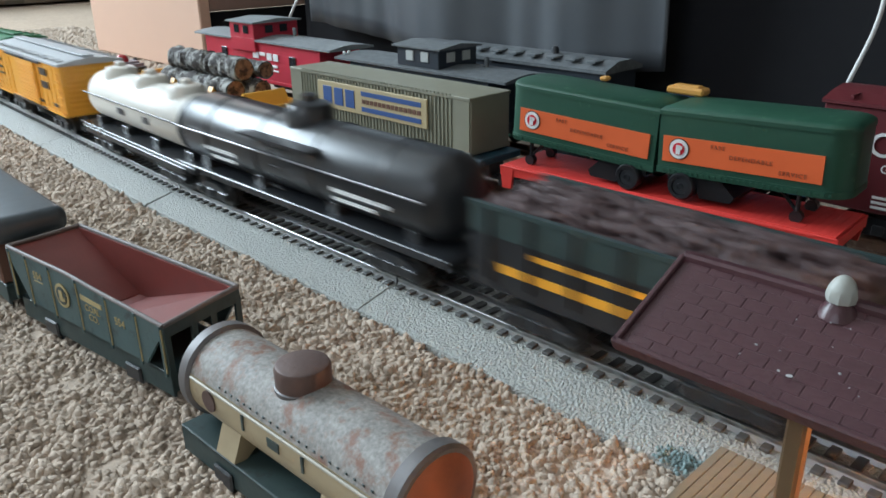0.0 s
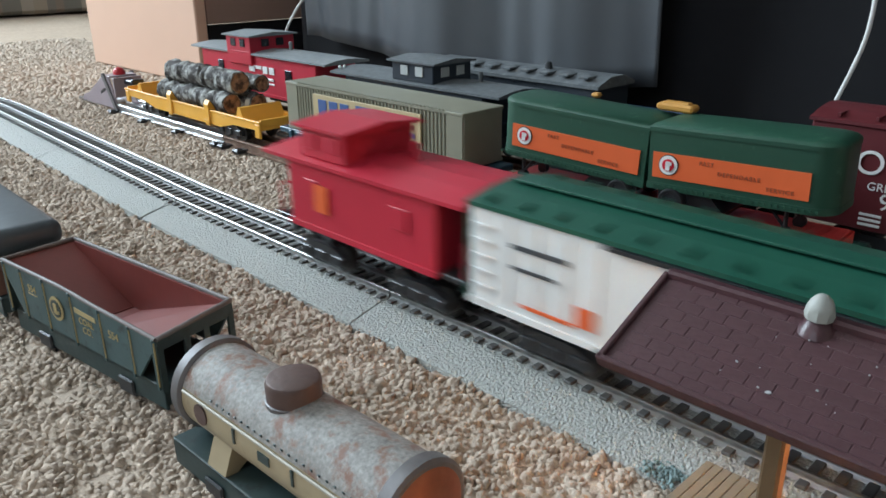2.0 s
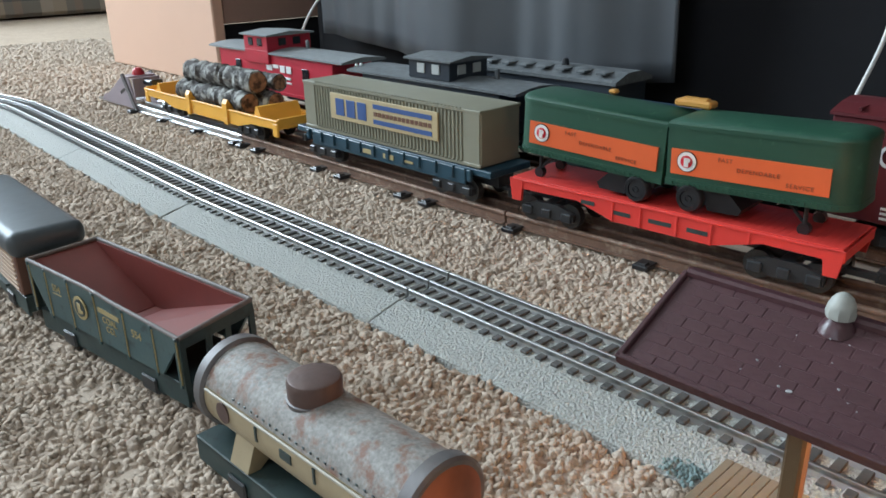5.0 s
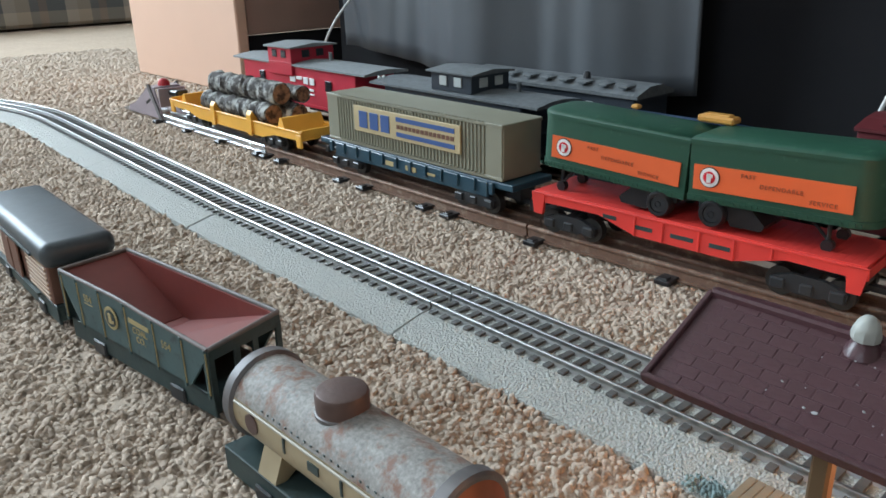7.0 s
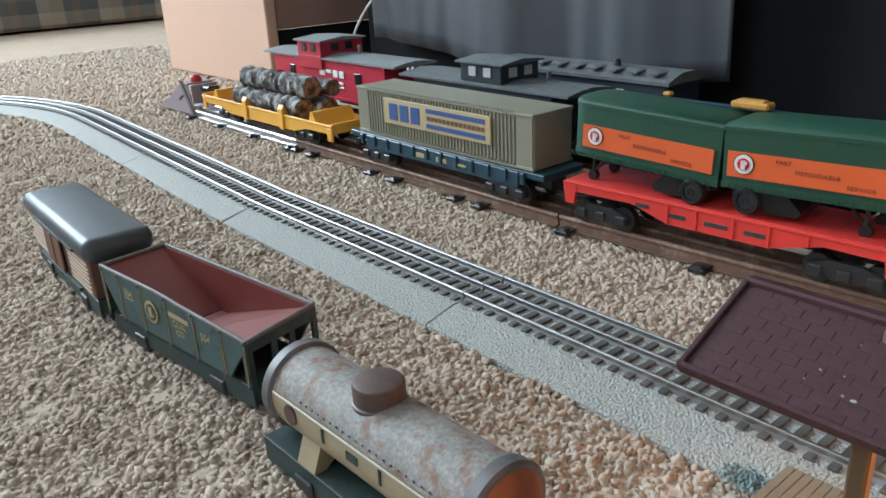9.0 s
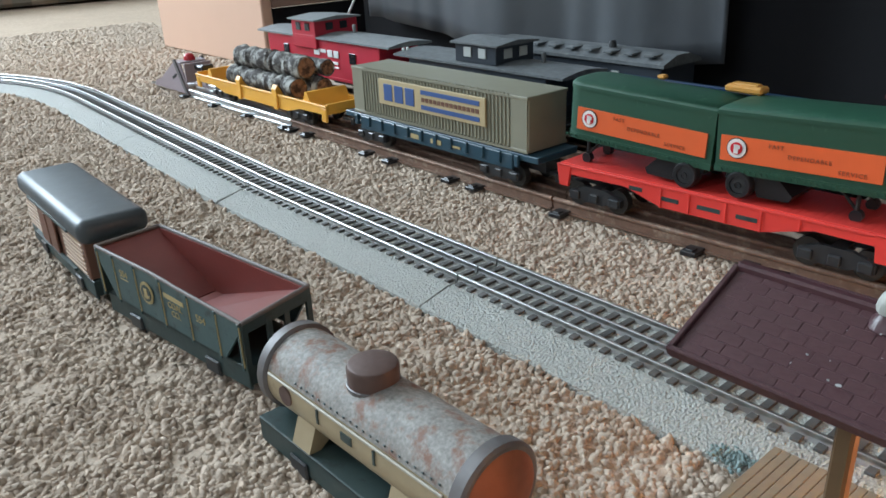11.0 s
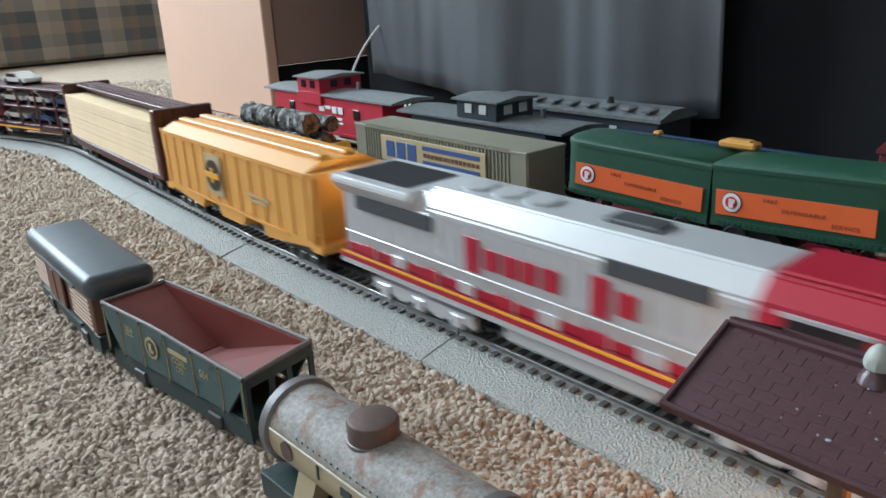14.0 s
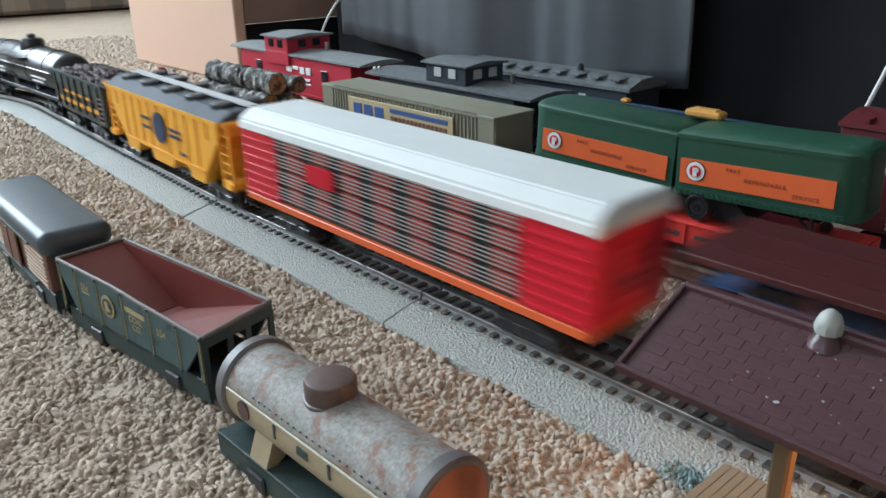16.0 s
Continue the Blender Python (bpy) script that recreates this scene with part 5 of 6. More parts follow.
def container_car():
    x0, x1 = -0.305, -0.060
    xc, half = (x0 + x1) / 2, (x1 - x0) / 2
    c = thing("container_flat_car", pose(xc, SID_Y, SID_Z), "dark teal-blue flat car with stake pockets", "flat car")
    bm = boxes((0, 0, 0.0245, 2 * half, 0.044, 0.005), (0, -0.0215, 0.0195, 2 * half - 0.05, 0.003, 0.012), (0, 0.0215, 0.0195, 2 * half - 0.05, 0.003, 0.012), bevel=0.0006)
    part("deck", bm, TEAL, c)
    pocket = mesh_of("stake_pocket", boxes((0, 0, 0, 0.0045, 0.003, 0.009), bevel=0.0006), TEAL)
    for sy in (-1, 1):
        for x in np.linspace(-half + 0.02, half - 0.02, 12):
            shared("stake_pocket", pocket, c, pose(x, sy * 0.0232, 0.0215))
    for x, w in ((-0.016, 0.014), (0.010, 0.013), (0.034, 0.012)):
        part("marking", boxes((x, -0.0233, 0.0195, w, 0.0006, 0.0038 if w > 0.0125 else 0.0018)), GOLD, c)
    part("sill", boxes((0, 0, 0.017, 2 * half - 0.01, 0.016, 0.010)), FRAME_BLACK, c)
    trucks(c, -half + 0.040, half - 0.040)
    couplers(c, half)
    # the container
    a, b = -0.2905, -0.0705
    L, hw, z0, z1 = b - a, 0.0205, 0.0490, 0.0905
    k = thing("container", pose((a + b) / 2, SID_Y, 0), "khaki grey ribbed shipping container with a tan sign board", "shipping container")
    bm = boxes((0, 0, (z0 + z1) / 2, L, 2 * hw, z1 - z0), bevel=0.0006)
    part("shell", bm, OLIVE, k)
    for sy in (-1, 1):
        for z in (z1 - 0.0012, z0 + 0.0012):
            part("edge_rail", boxes((0, sy * hw, z, L, 0.0030, 0.0026), bevel=0.0004), OLIVE, k)
    rib = mesh_of("rib", boxes((0, 0, 0, 0.0016, 0.0016, z1 - z0 - 0.006)), OLIVE)
    n = 46
    for i in range(n):
        x = -L / 2 + 0.020 + (L - 0.040) * i / (n - 1)
        shared("rib", rib, k, pose(x, -hw - 0.0002, (z0 + z1) / 2))
    stud = mesh_of("edge_stud", boxes((0, 0, 0, 0.0014, 0.0012, 0.0010)), OLIVE)
    for i in range(46):
        shared("edge_stud", stud, k, pose(-L / 2 + 0.020 + (L - 0.040) * i / 45, -hw - 0.0012, z1 + 0.0004))
        shared("edge_stud", stud, k, pose(-L / 2 + 0.020 + (L - 0.040) * i / 45, -hw - 0.0016, z0 + 0.0028))
    post = mesh_of("corner_panel", boxes((0, 0, 0, 0.016, 0.0014, z1 - z0 - 0.004)), OLIVE)
    for sx in (-1, 1):
        shared("corner_panel", post, k, pose(sx * (L / 2 - 0.009), -hw - 0.0004, (z0 + z1) / 2))
    sx0, sx1, sz0, sz1 = -0.2475 - (a + b) / 2, -0.1130 - (a + b) / 2, 0.0625, 0.0845
    sign = part("sign_board", boxes(((sx0 + sx1) / 2, -hw - 0.0020, (sz0 + sz1) / 2, sx1 - sx0, 0.0018, sz1 - sz0), bevel=0.0003), TAN, k, "tan sign board with blue bars")
    y = -hw - 0.0031
    zc = (sz0 + sz1) / 2
    for i in range(3):
        part("mark", boxes((sx0 + 0.0135 + 0.0150 * i, y, zc, 0.0118, 0.0005, 0.0145), bevel=0.0002), SIGNBLUE, sign, "solid blue block shape")
    for z in (zc + 0.0062, zc - 0.0062):
        part("bar", boxes((sx1 - 0.041, y, z, 0.070, 0.0005, 0.0036)), SIGNBLUE, sign)
    for i in range(14):
        part("bar", boxes((sx1 - 0.0735 + 0.0050 * i, y, zc, 0.0036, 0.0005, 0.0034)), TIN_BROWN, sign, "small dark bar")


def trailer(x0, x1, front, tilt, drop):
    """A green road trailer with a rounded front at x0 or x1."""
    L = x1 - x0
    t = thing("toy_trailer", pose((x0 + x1) / 2, flat_y((x0 + x1) / 2), 0.0875 + drop, 0, tilt, FLAT_TURN) @ pose(0, 0, -0.0875), "dark green toy road trailer with an orange lettered band", "trailer", "trailers on the red flat car")
    hw, z0, z1, r = 0.0215, 0.0697, 0.1060, 0.013
    s = -1 if front == "left" else 1
    pts = [(-s * L / 2, -hw), (-s * L / 2, hw)] + [(s * (L / 2 - r) + s * r * math.sin(a), (hw - r) + r * math.cos(a)) for a in np.linspace(0, math.pi / 2, 8)]
    pts += [(s * (L / 2 - r) + s * r * math.sin(a), -(hw - r) + r * math.cos(a)) for a in np.linspace(math.pi / 2, math.pi, 8)]
    part("box_body", made(prism, pts, "z", z0, z1 - 0.002), TRGREEN, t, smooth=True)
    big = [(x * 1.006, y * 1.03) for x, y in pts]
    bm = bmesh.new()
    rings = [[bm.verts.new((x * (1 - (1 - k) * 0.25), y * k, z)) for x, y in big] for k, z in ((1.0, z1 - 0.0034), (1.0, z1 - 0.0010), (0.97, z1 - 0.0002), (0.88, z1 + 0.0009), (0.70, z1 + 0.0019), (0.45, z1 + 0.0027), (0.15, z1 + 0.0030))]
    for p, q in zip(rings, rings[1:]):
        for i in range(len(big)):
            bm.faces.new((p[i], p[(i + 1) % len(big)], q[(i + 1) % len(big)], q[i]))
    bm.faces.new(rings[-1])
    bm.faces.new(rings[0][::-1])
    part("roof", bm, TRGREEN, t, smooth=True)
    part("skirt", made(prism, big, "z", z0 - 0.0008, z0 + 0.0030), TRGREEN, t, smooth=True)
    rivet = mesh_of("rivet", boxes((0, 0, 0, 0.0014, 0.0008, 0.0014)), TRGREEN)
    n = int(L / 0.0036)
    for i in range(n):
        shared("rivet", rivet, t, pose(-L / 2 + 0.004 + (L - 0.012) * i / (n - 1), -hw - 0.0008, z0 + 0.0012))
    lo, hi = -L / 2 + (0.0120 if s < 0 else 0.003), L / 2 - (0.004 if s < 0 else 0.0128)
    part("band", boxes(((lo + hi) / 2, -hw - 0.0004, 0.0835, hi - lo, 0.0010, 0.0148)), ORANGE, t, "orange band")
    part("round_mark", made(lambda bm: rod(bm, (lo + 0.0100, -hw - 0.0015, 0.0842), (lo + 0.0100, -hw - 0.0010, 0.0842), 0.0056, n=28)), PURE, t, "white round mark with a dark rim")
    part("round_mark_ring", made(lambda bm: rod(bm, (lo + 0.0100, -hw - 0.0013, 0.0842), (lo + 0.0100, -hw - 0.0009, 0.0842), 0.0061, n=28)), BLACK, t)
    part("round_mark_core", made(lambda bm: rod(bm, (lo + 0.0100, -hw - 0.0019, 0.0842), (lo + 0.0100, -hw - 0.0014, 0.0842), 0.0036, n=24)), WARRED, t)
    part("round_mark_shape", boxes((lo + 0.0100, -hw - 0.0022, 0.0839, 0.0026, 0.0005, 0.0052), (lo + 0.0108, -hw - 0.0022, 0.0852, 0.003, 0.0005, 0.002)), PURE, t)
    for words, dx, dz in (("FAST", 0.0325, 0.0042), ("DEPENDABLE", 0.0510, -0.0003), ("SERVICE", 0.0735, -0.0046)):
        lettering("lettering", words, 0.0033, pose(lo + dx, -hw - 0.0010, 0.0835 + dz) @ FRONT, FADED, t, spacing=1.25)
    ax, az = -s * (L / 2 - 0.0155), 0.0625
    part("bogie", made(lambda bm: prism(bm, [(ax - s * 0.010, z0), (ax - s * 0.010, az + 0.002), (ax + s * 0.006, az + 0.002), (ax + s * 0.010, az - 0.0065), (ax + s * 0.028, az - 0.0065), (ax + s * 0.030, az - 0.003), (ax + s * 0.020, z0)], "y", -0.0185, 0.0185)), BLACK, t, "black moulded wheel carrier")
    for sy in (-1, 1):
        w = part("tyre", made(lathe, [(0.0050, -0.003), (0.0052, -0.0042), (0.0072, -0.0044), (0.0082, -0.0030), (0.0082, 0.0030), (0.0072, 0.0044), (0.0052, 0.0042), (0.0050, 0.003)], pose(ax, sy * 0.0190, az, 90, 0, 0), 30), BLACK, t, smooth=True)
        part("rim", made(lathe, [(0.0048, -0.0036), (0.0042, -0.0030), (0.0022, -0.0030), (0.0018, -0.0042), (0.0018, 0.0042), (0.0022, 0.0030), (0.0042, 0.0030), (0.0048, 0.0036)], pose(ax, sy * 0.0190, az, 90, 0, 0), 24), FRAME_BLACK, w, smooth=True)
    gx = s * (L / 2 - (0.0155 if s < 0 else 0.026))
    for sy in (-1, 1):
        bm = bmesh.new()
        rod(bm, (gx, sy * 0.012, 0.055), (gx, sy * 0.012, z0), 0.0013, n=8)
        rod(bm, (gx, sy * 0.012, 0.0565), (gx - s * 0.012, sy * 0.012, z0), 0.0010, n=6)
        rod(bm, (gx, sy * 0.010, 0.0540), (gx, sy * 0.014, 0.0540), 0.0035, n=12)
        part("landing_leg", bm, BLACK, t)


FLAT_TURN = 3.0


def flat_y(x):
    """The middle line of the red flat car, which stands a little askew."""
    return SID_Y + (x + 0.05) * math.tan(radians(FLAT_TURN))


def red_flat():
    x0, x1 = -0.041, 0.178
    xc, half = (x0 + x1) / 2, (x1 - x0) / 2
    c = thing("red_flat_car", pose(xc, flat_y(xc), SID_Z - 0.0005, 0, 0, FLAT_TURN), "coral-red plastic flat car with plank deck and fish-belly sides", "flat car")
    part("deck", boxes((0, 0, 0.0275, 2 * half, 0.048, 0.003), bevel=0.0005), FLATRED, c)
    plank = mesh_of("plank", boxes((0, 0, 0, 0.0044, 0.0475, 0.0010), bevel=0.00018), FLATRED)
    for i in range(50):
        shared("plank", plank, c, pose(-half + 0.004 + (2 * half - 0.008) * i / 49, 0, 0.0295))
    belly = [(-half, 0.0290), (half, 0.0290), (half, 0.0225), (half - 0.042, 0.0232), (half - 0.072, 0.0150), (-half + 0.082, 0.0150), (-half + 0.055, 0.0232), (-half, 0.0225)]
    for sy in (-1, 1):
        part("side_sill", made(lambda bm: prism(bm, belly, "y", sy * 0.0235 - 0.0010, sy * 0.0235 + 0.0010)), FLATRED, c)
        part("sill_lip", boxes((0, sy * 0.0245, 0.0285, 2 * half, 0.0014, 0.0016), bevel=0.0003), FLATRED, c)
        for x in (-half + 0.082, -0.008, 0.016, half - 0.072, half - 0.050):
            zb = 0.0150 if x < half - 0.06 else 0.0212
            part("stake_rib", boxes((x, sy * 0.0247, (0.0285 + zb) / 2, 0.0012, 0.0014, 0.0285 - zb), bevel=0.0003), FLATRED, c)
        for x, w in ((-0.046, 0.010), (-0.021, 0.012), (0.005, 0.015), (0.029, 0.013)):
            part("marking", boxes((x, sy * 0.0246, 0.0212 if x > -0.04 else 0.0235, w, 0.0005, 0.0026)), TIN_GREEN, c)
    for sx in (-1, 1):
        for sy in (-1, 1):
            part("end_step", made(lambda bm: prism(bm, [(sx * half, 0.0290), (sx * (half - 0.0115), 0.0290), (sx * (half - 0.0095), 0.0140), (sx * (half - 0.0025), 0.0140)], "y", sy * 0.0240 - 0.0012, sy * 0.0240 + 0.0012)), FLATRED, c)
        part("end_beam", boxes((sx * (half - 0.001), 0, 0.0260, 0.002, 0.048, 0.006), bevel=0.0004), FLATRED, c)
    part("centre_sill", boxes((0, 0, 0.019, 2 * half - 0.01, 0.014, 0.012)), FRAME_BLACK, c)
    trucks(c, -half + 0.030, half - 0.030)
    couplers(c, half)
    trailer(-0.0385, 0.0715, "left", 2.4, -0.0020)
    trailer(0.0730, 0.1770, "right", -1.6, -0.0016)
    clip = thing("amber_clip", pose(0.062, SID_Y + 0.013, 0.1062), "small amber plastic block resting on the trailer roofs", "plastic block")
    part("block", boxes((0.010, 0.004, 0.0022, 0.024, 0.010, 0.0044), (0.010, 0.004, 0.0045, 0.018, 0.007, 0.002), bevel=0.0012), AMBER, clip)
    clip = thing("amber_clip", pose(0.010, SID_Y + 0.014, 0.1076), "small amber plastic knob on the trailer roof", "plastic block")
    part("block", boxes((0.004, 0.002, 0.0015, 0.006, 0.006, 0.003), bevel=0.0012), AMBER, clip)


def back_row():
    c = thing("caboose", pose(-0.5025, ROW2_Y, SID_Z + 0.004), "red caboose with a grey roof and white lettering shapes", "caboose", "cars on the rear siding")
    caboose_body(c, CABRED, DARKROOF, 0.277, 0.027, 0.016, 0.061, -0.026, GLASS, cup_w=0.052, cup_h=0.017, flush=True)
    for x, z, w, h in ((-0.004, 0.046, 0.012, 0.007), (0.010, 0.048, 0.012, 0.004), (0.024, 0.046, 0.010, 0.008), (0.037, 0.046, 0.010, 0.008), (0.022, 0.036, 0.036, 0.003), (0.026, 0.031, 0.030, 0.002)):
        part("marking", boxes((x, -0.0278, z, w, 0.0008, h), bevel=0.0003), PURE, c)
    c = thing("caboose", pose(-0.237, ROW2_Y, SID_Z), "dark blue-black caboose with pale cupola windows", "caboose", "cars on the rear siding")
    caboose_body(c, NIGHT, DARKROOF2, 0.225, 0.027, 0.018, 0.060, 0.004, PALE, cup_w=0.056, cup_h=0.017)
    bm = bmesh.new()
    for dy in (-0.006, 0.006):
        bmesh.ops.create_icosphere(bm, subdivisions=2, radius=0.0018, matrix=pose(-0.110, -0.018 + 0.5 * dy, 0.0655))
    part("marker_lamp", bm, PURE, c)
    # a dark car on the row behind, with roof hatches
    c = thing("passenger_car", pose(-0.19, 0.325, SID_Z), "dark blue-grey passenger car with a hatched roof", "train car", "cars on the rear siding")
    half, hw = 0.105, 0.026
    part("body", boxes((0, 0, 0.041, 2 * half, 2 * hw, 0.046), bevel=0.001), NIGHT, c)
    rf = bmesh.new()
    prism(rf, [(-hw - 0.003, 0.062), (-hw - 0.003, 0.065), (-0.010, 0.0715), (0.010, 0.0715), (hw + 0.003, 0.065), (hw + 0.003, 0.062)], "x", -half - 0.004, half + 0.004)
    r = part("roof", rf, DARKROOF2, c)
    for x in np.linspace(-0.09, 0.09, 9):
        part("roof_hatch", boxes((x, -0.016, 0.0705, 0.010, 0.018, 0.002), bevel=0.0004), DARKROOF2, r)
    part("vent", made(lathe, [(0.004, 0), (0.003, 0.006), (0.0015, 0.007)], pose(0.035, -0.004, 0.071), 12), FRAME_BLACK, r)
    for x in (0.010, 0.022, 0.034, 0.056):
        part("window", boxes((x, -hw - 0.0004, 0.052, 0.008, 0.0010, 0.006)), PALE, c)
    trucks(c, -half + 0.04, half - 0.04)
    # a long blue gondola edge behind the trailers
    c = thing("gondola", pose(0.010, ROW2_Y, SID_Z - 0.002), "long blue low-sided gondola behind the trailers", "gondola", "cars on the rear siding")
    for sy in (-1, 1):
        part("side", boxes((0, sy * 0.026, 0.040, 0.236, 0.0025, 0.040), (0, sy * 0.026, 0.0605, 0.236, 0.005, 0.003), bevel=0.0005), BLUE, c)
    for sx in (-1, 1):
        part("end", boxes((sx * 0.1168, 0, 0.040, 0.0025, 0.052, 0.040), bevel=0.0005), BLUE, c)
    part("floor_plate", boxes((0, 0, 0.022, 0.236, 0.052, 0.004)), BLUE, c)
    trucks(c, -0.08, 0.08)
    # a dark red boxcar at the end of the rear siding
    c = thing("boxcar", pose(0.272, ROW2_Y - 0.008, SID_Z), "dark red boxcar with white lettering on its side", "train car", "cars on the rear siding")
    half, hw, z0, z1 = 0.139, 0.028, 0.020, 0.081
    part("body", boxes((0, 0, (z0 + z1) / 2, 2 * half, 2 * hw, z1 - z0), bevel=0.001), BOXRED, c)
    rf = bmesh.new()
    gable(rf, half, hw, z1, 0.005)
    r = part("roof", rf, BOXRED, c)
    for x in np.linspace(-0.125, 0.125, 13):
        part("roof_rib", boxes((x, -0.014, z1 + 0.0045, 0.0016, 0.026, 0.002)), BOXRED, r)
    part("roof_vent", made(lathe, [(0.010, 0), (0.009, 0.006), (0.005, 0.010)], pose(-0.075, 0, z1 + 0.004), 18), BOXRED, r)
    lettering("lettering", "OU", 0.020, pose(-0.096, -hw - 0.0006, 0.060) @ FRONT, PURE, c)
    lettering("lettering", "GREEN", 0.0068, pose(-0.092, -hw - 0.0006, 0.047) @ FRONT, PURE, c)
    lettering("lettering", "97", 0.014, pose(-0.088, -hw - 0.0006, 0.0385) @ FRONT, PURE, c)
    for z in (0.030, 0.027, 0.024):
        part("marking", boxes((-0.098, -hw - 0.0004, z, 0.012, 0.0006, 0.0014)), PURE, c)
    trucks(c, -half + 0.04, half - 0.04)


def cable(points, r, name, label):
    cu = bpy.data.curves.new(name, "CURVE")
    cu.dimensions, cu.bevel_depth, cu.bevel_resolution = "3D", r, 3
    sp = cu.splines.new("NURBS")
    sp.points.add(len(points) - 1)
    for p, q in zip(sp.points, points):
        p.co = (*q, 1)
    sp.use_endpoint_u, sp.order_u = True, 4
    cu.materials.append(WIRE)
    tmp = bpy.data.objects.new(name, cu)
    scene.collection.objects.link(tmp)
    me = bpy.data.meshes.new_from_object(tmp.evaluated_get(bpy.context.evaluated_depsgraph_get()))
    bpy.data.objects.remove(tmp)
    tagged(new(name, me), label, "cable")


DARKROOF = material("dusty_grey_roof", (0.22, 0.235, 0.24), 0.6, grain=0.25, scale=160, stain=0.2, bump=0.2, bump_scale=400)
DARKROOF2 = material("dusty_slate_roof", (0.12, 0.13, 0.135), 0.55, grain=0.45, scale=160, stain=0.25, bump=0.3, bump_scale=400, dirt=(0.20, 0.21, 0.21), dirt_amount=0.10)


# ---- station canopy beside the track ----
def station():
    x0, x1 = 0.198, 0.460
    yr, ye, zr, ze = -0.073, 0.035, 0.1050, 0.0895
    s = thing("station_shelter", pose(0, 0, 0), "maroon shingle-roofed toy station shelter on a tan platform", "station")
    part("base", boxes(((x0 + x1) / 2 + 0.004, -0.0835, 0.0145, x1 - x0, 0.093, 0.013), bevel=0.001), PLATFORM, s)
    board = mesh_of("platform_board", boxes((0, 0, 0, 0.0032, 0.091, 0.0012), bevel=0.00025), PLATFORM)
    n = int((x1 - x0) / 0.0034)
    for i in range(n):
        shared("platform_board", board, s, pose(x0 + 0.006 + 0.0034 * i, -0.0835, 0.0214))
    slope = math.degrees(math.atan2(zr - ze, ye))
    width = math.hypot(ye, zr - ze)
    for side, turn in (("near", slope), ("far", -slope)):
        sgn = -1 if side == "near" else 1
        m = pose((x0 + x1) / 2, yr + sgn * ye / 2, (zr + ze) / 2, turn, 0, 0)
        p = part("roof_slope", boxes((0, 0, 0, x1 - x0, width, 0.0022)), SHINGLE, s)
        p.matrix_basis = m
        rim = boxes((0, sgn * (width / 2 - 0.0008), 0.0009, x1 - x0 + 0.002, 0.0018, 0.0034), ((x0 - x1) / 2, 0, 0.0009, 0.0018, width, 0.0034), ((x1 - x0) / 2, 0, 0.0009, 0.0018, width, 0.0034), bevel=0.0004)
        shared("roof_rim", mesh_of("roof_rim", rim, SHINGLE), p)
        if side == "near":
            one = boxes((0, 0, 0, 0.00690, 0.00406, 0.0005), bevel=0.00022)
            me = mesh_of("shingle", one, SHINGLE)
            rest = bmesh.new()
            rng = random.Random(2)
            for r in range(9):
                for i in range(36):
                    x = (x0 - x1) / 2 + 0.0060 + 0.00705 * i + (0.0035 if r % 2 else 0)
                    m = pose(x, -width / 2 + 0.0034 + 0.00412 * r, 0.00098 + rng.uniform(-0.00004, 0.00004), 0.5 + rng.uniform(-0.4, 0.4), rng.uniform(-0.5, 0.5), rng.uniform(-0.6, 0.6))
                    if i < 30:
                        shared("shingle", me, p, m)
                    elif x < (x1 - x0) / 2 - 0.004:
                        box(rest, 0, 0, 0, 0.0068, 0.0040, 0.0006, m=m)
            tagged(part("shingles", rest, SHINGLE, p), kind="stuff")
    part("ridge_cap", boxes(((x0 + x1) / 2, yr, zr + 0.0012, x1 - x0, 0.004, 0.003), bevel=0.0008), SHINGLE, s)
    for x in (0.2465, 0.400):
        for y in (-0.100,):
            part("post", boxes((x, y, 0.057, 0.0050, 0.0050, 0.066), (x, y, 0.0265, 0.008, 0.008, 0.004), bevel=0.0008), POST, s)
    part("finial", made(lathe, [(0.0022, 0.0014), (0.0036, 0.0020), (0.0039, 0.0036), (0.0035, 0.0056), (0.0027, 0.0074), (0.0014, 0.0086), (0.0004, 0.0090)], pose(0.2433, yr - 0.003, zr + 0.0006), 9), BALLGREY, s, "round grey finial", True)
    part("finial_base", made(lathe, [(0.0052, -0.0024), (0.0046, -0.0008), (0.0034, 0.0010), (0.0026, 0.0018)], pose(0.2433, yr - 0.003, zr + 0.0006), 20), SHINGLE, s, "", True)
    rng = random.Random(8)
    fleck = mesh_of("paint_fleck", made(lathe, [(0.0006, -0.0001), (0.0005, 0.0001)], Matrix(), 7), ROOFGREY)
    for i in range(26):
        u, v = rng.uniform(0.025, 0.11), rng.uniform(0.25, 0.80)
        shared("paint_fleck", fleck, s, pose(x0 + u, yr - ye * v, zr + (ze - zr) * v + 0.0026, slope, 0, rng.uniform(0, 180)) @ Matrix.Diagonal((rng.uniform(0.2, 1.0) if i else 1.5, rng.uniform(0.2, 0.8) if i else 0.9, 1, 1)))
    part("bulb_glass", made(lathe, [(0.001, -0.004), (0.0035, -0.001), (0.0035, 0.002), (0.001, 0.004)], pose(0.30, -0.072, 0.093), 14), LAMPGLOW, s, "lit warm bulb")


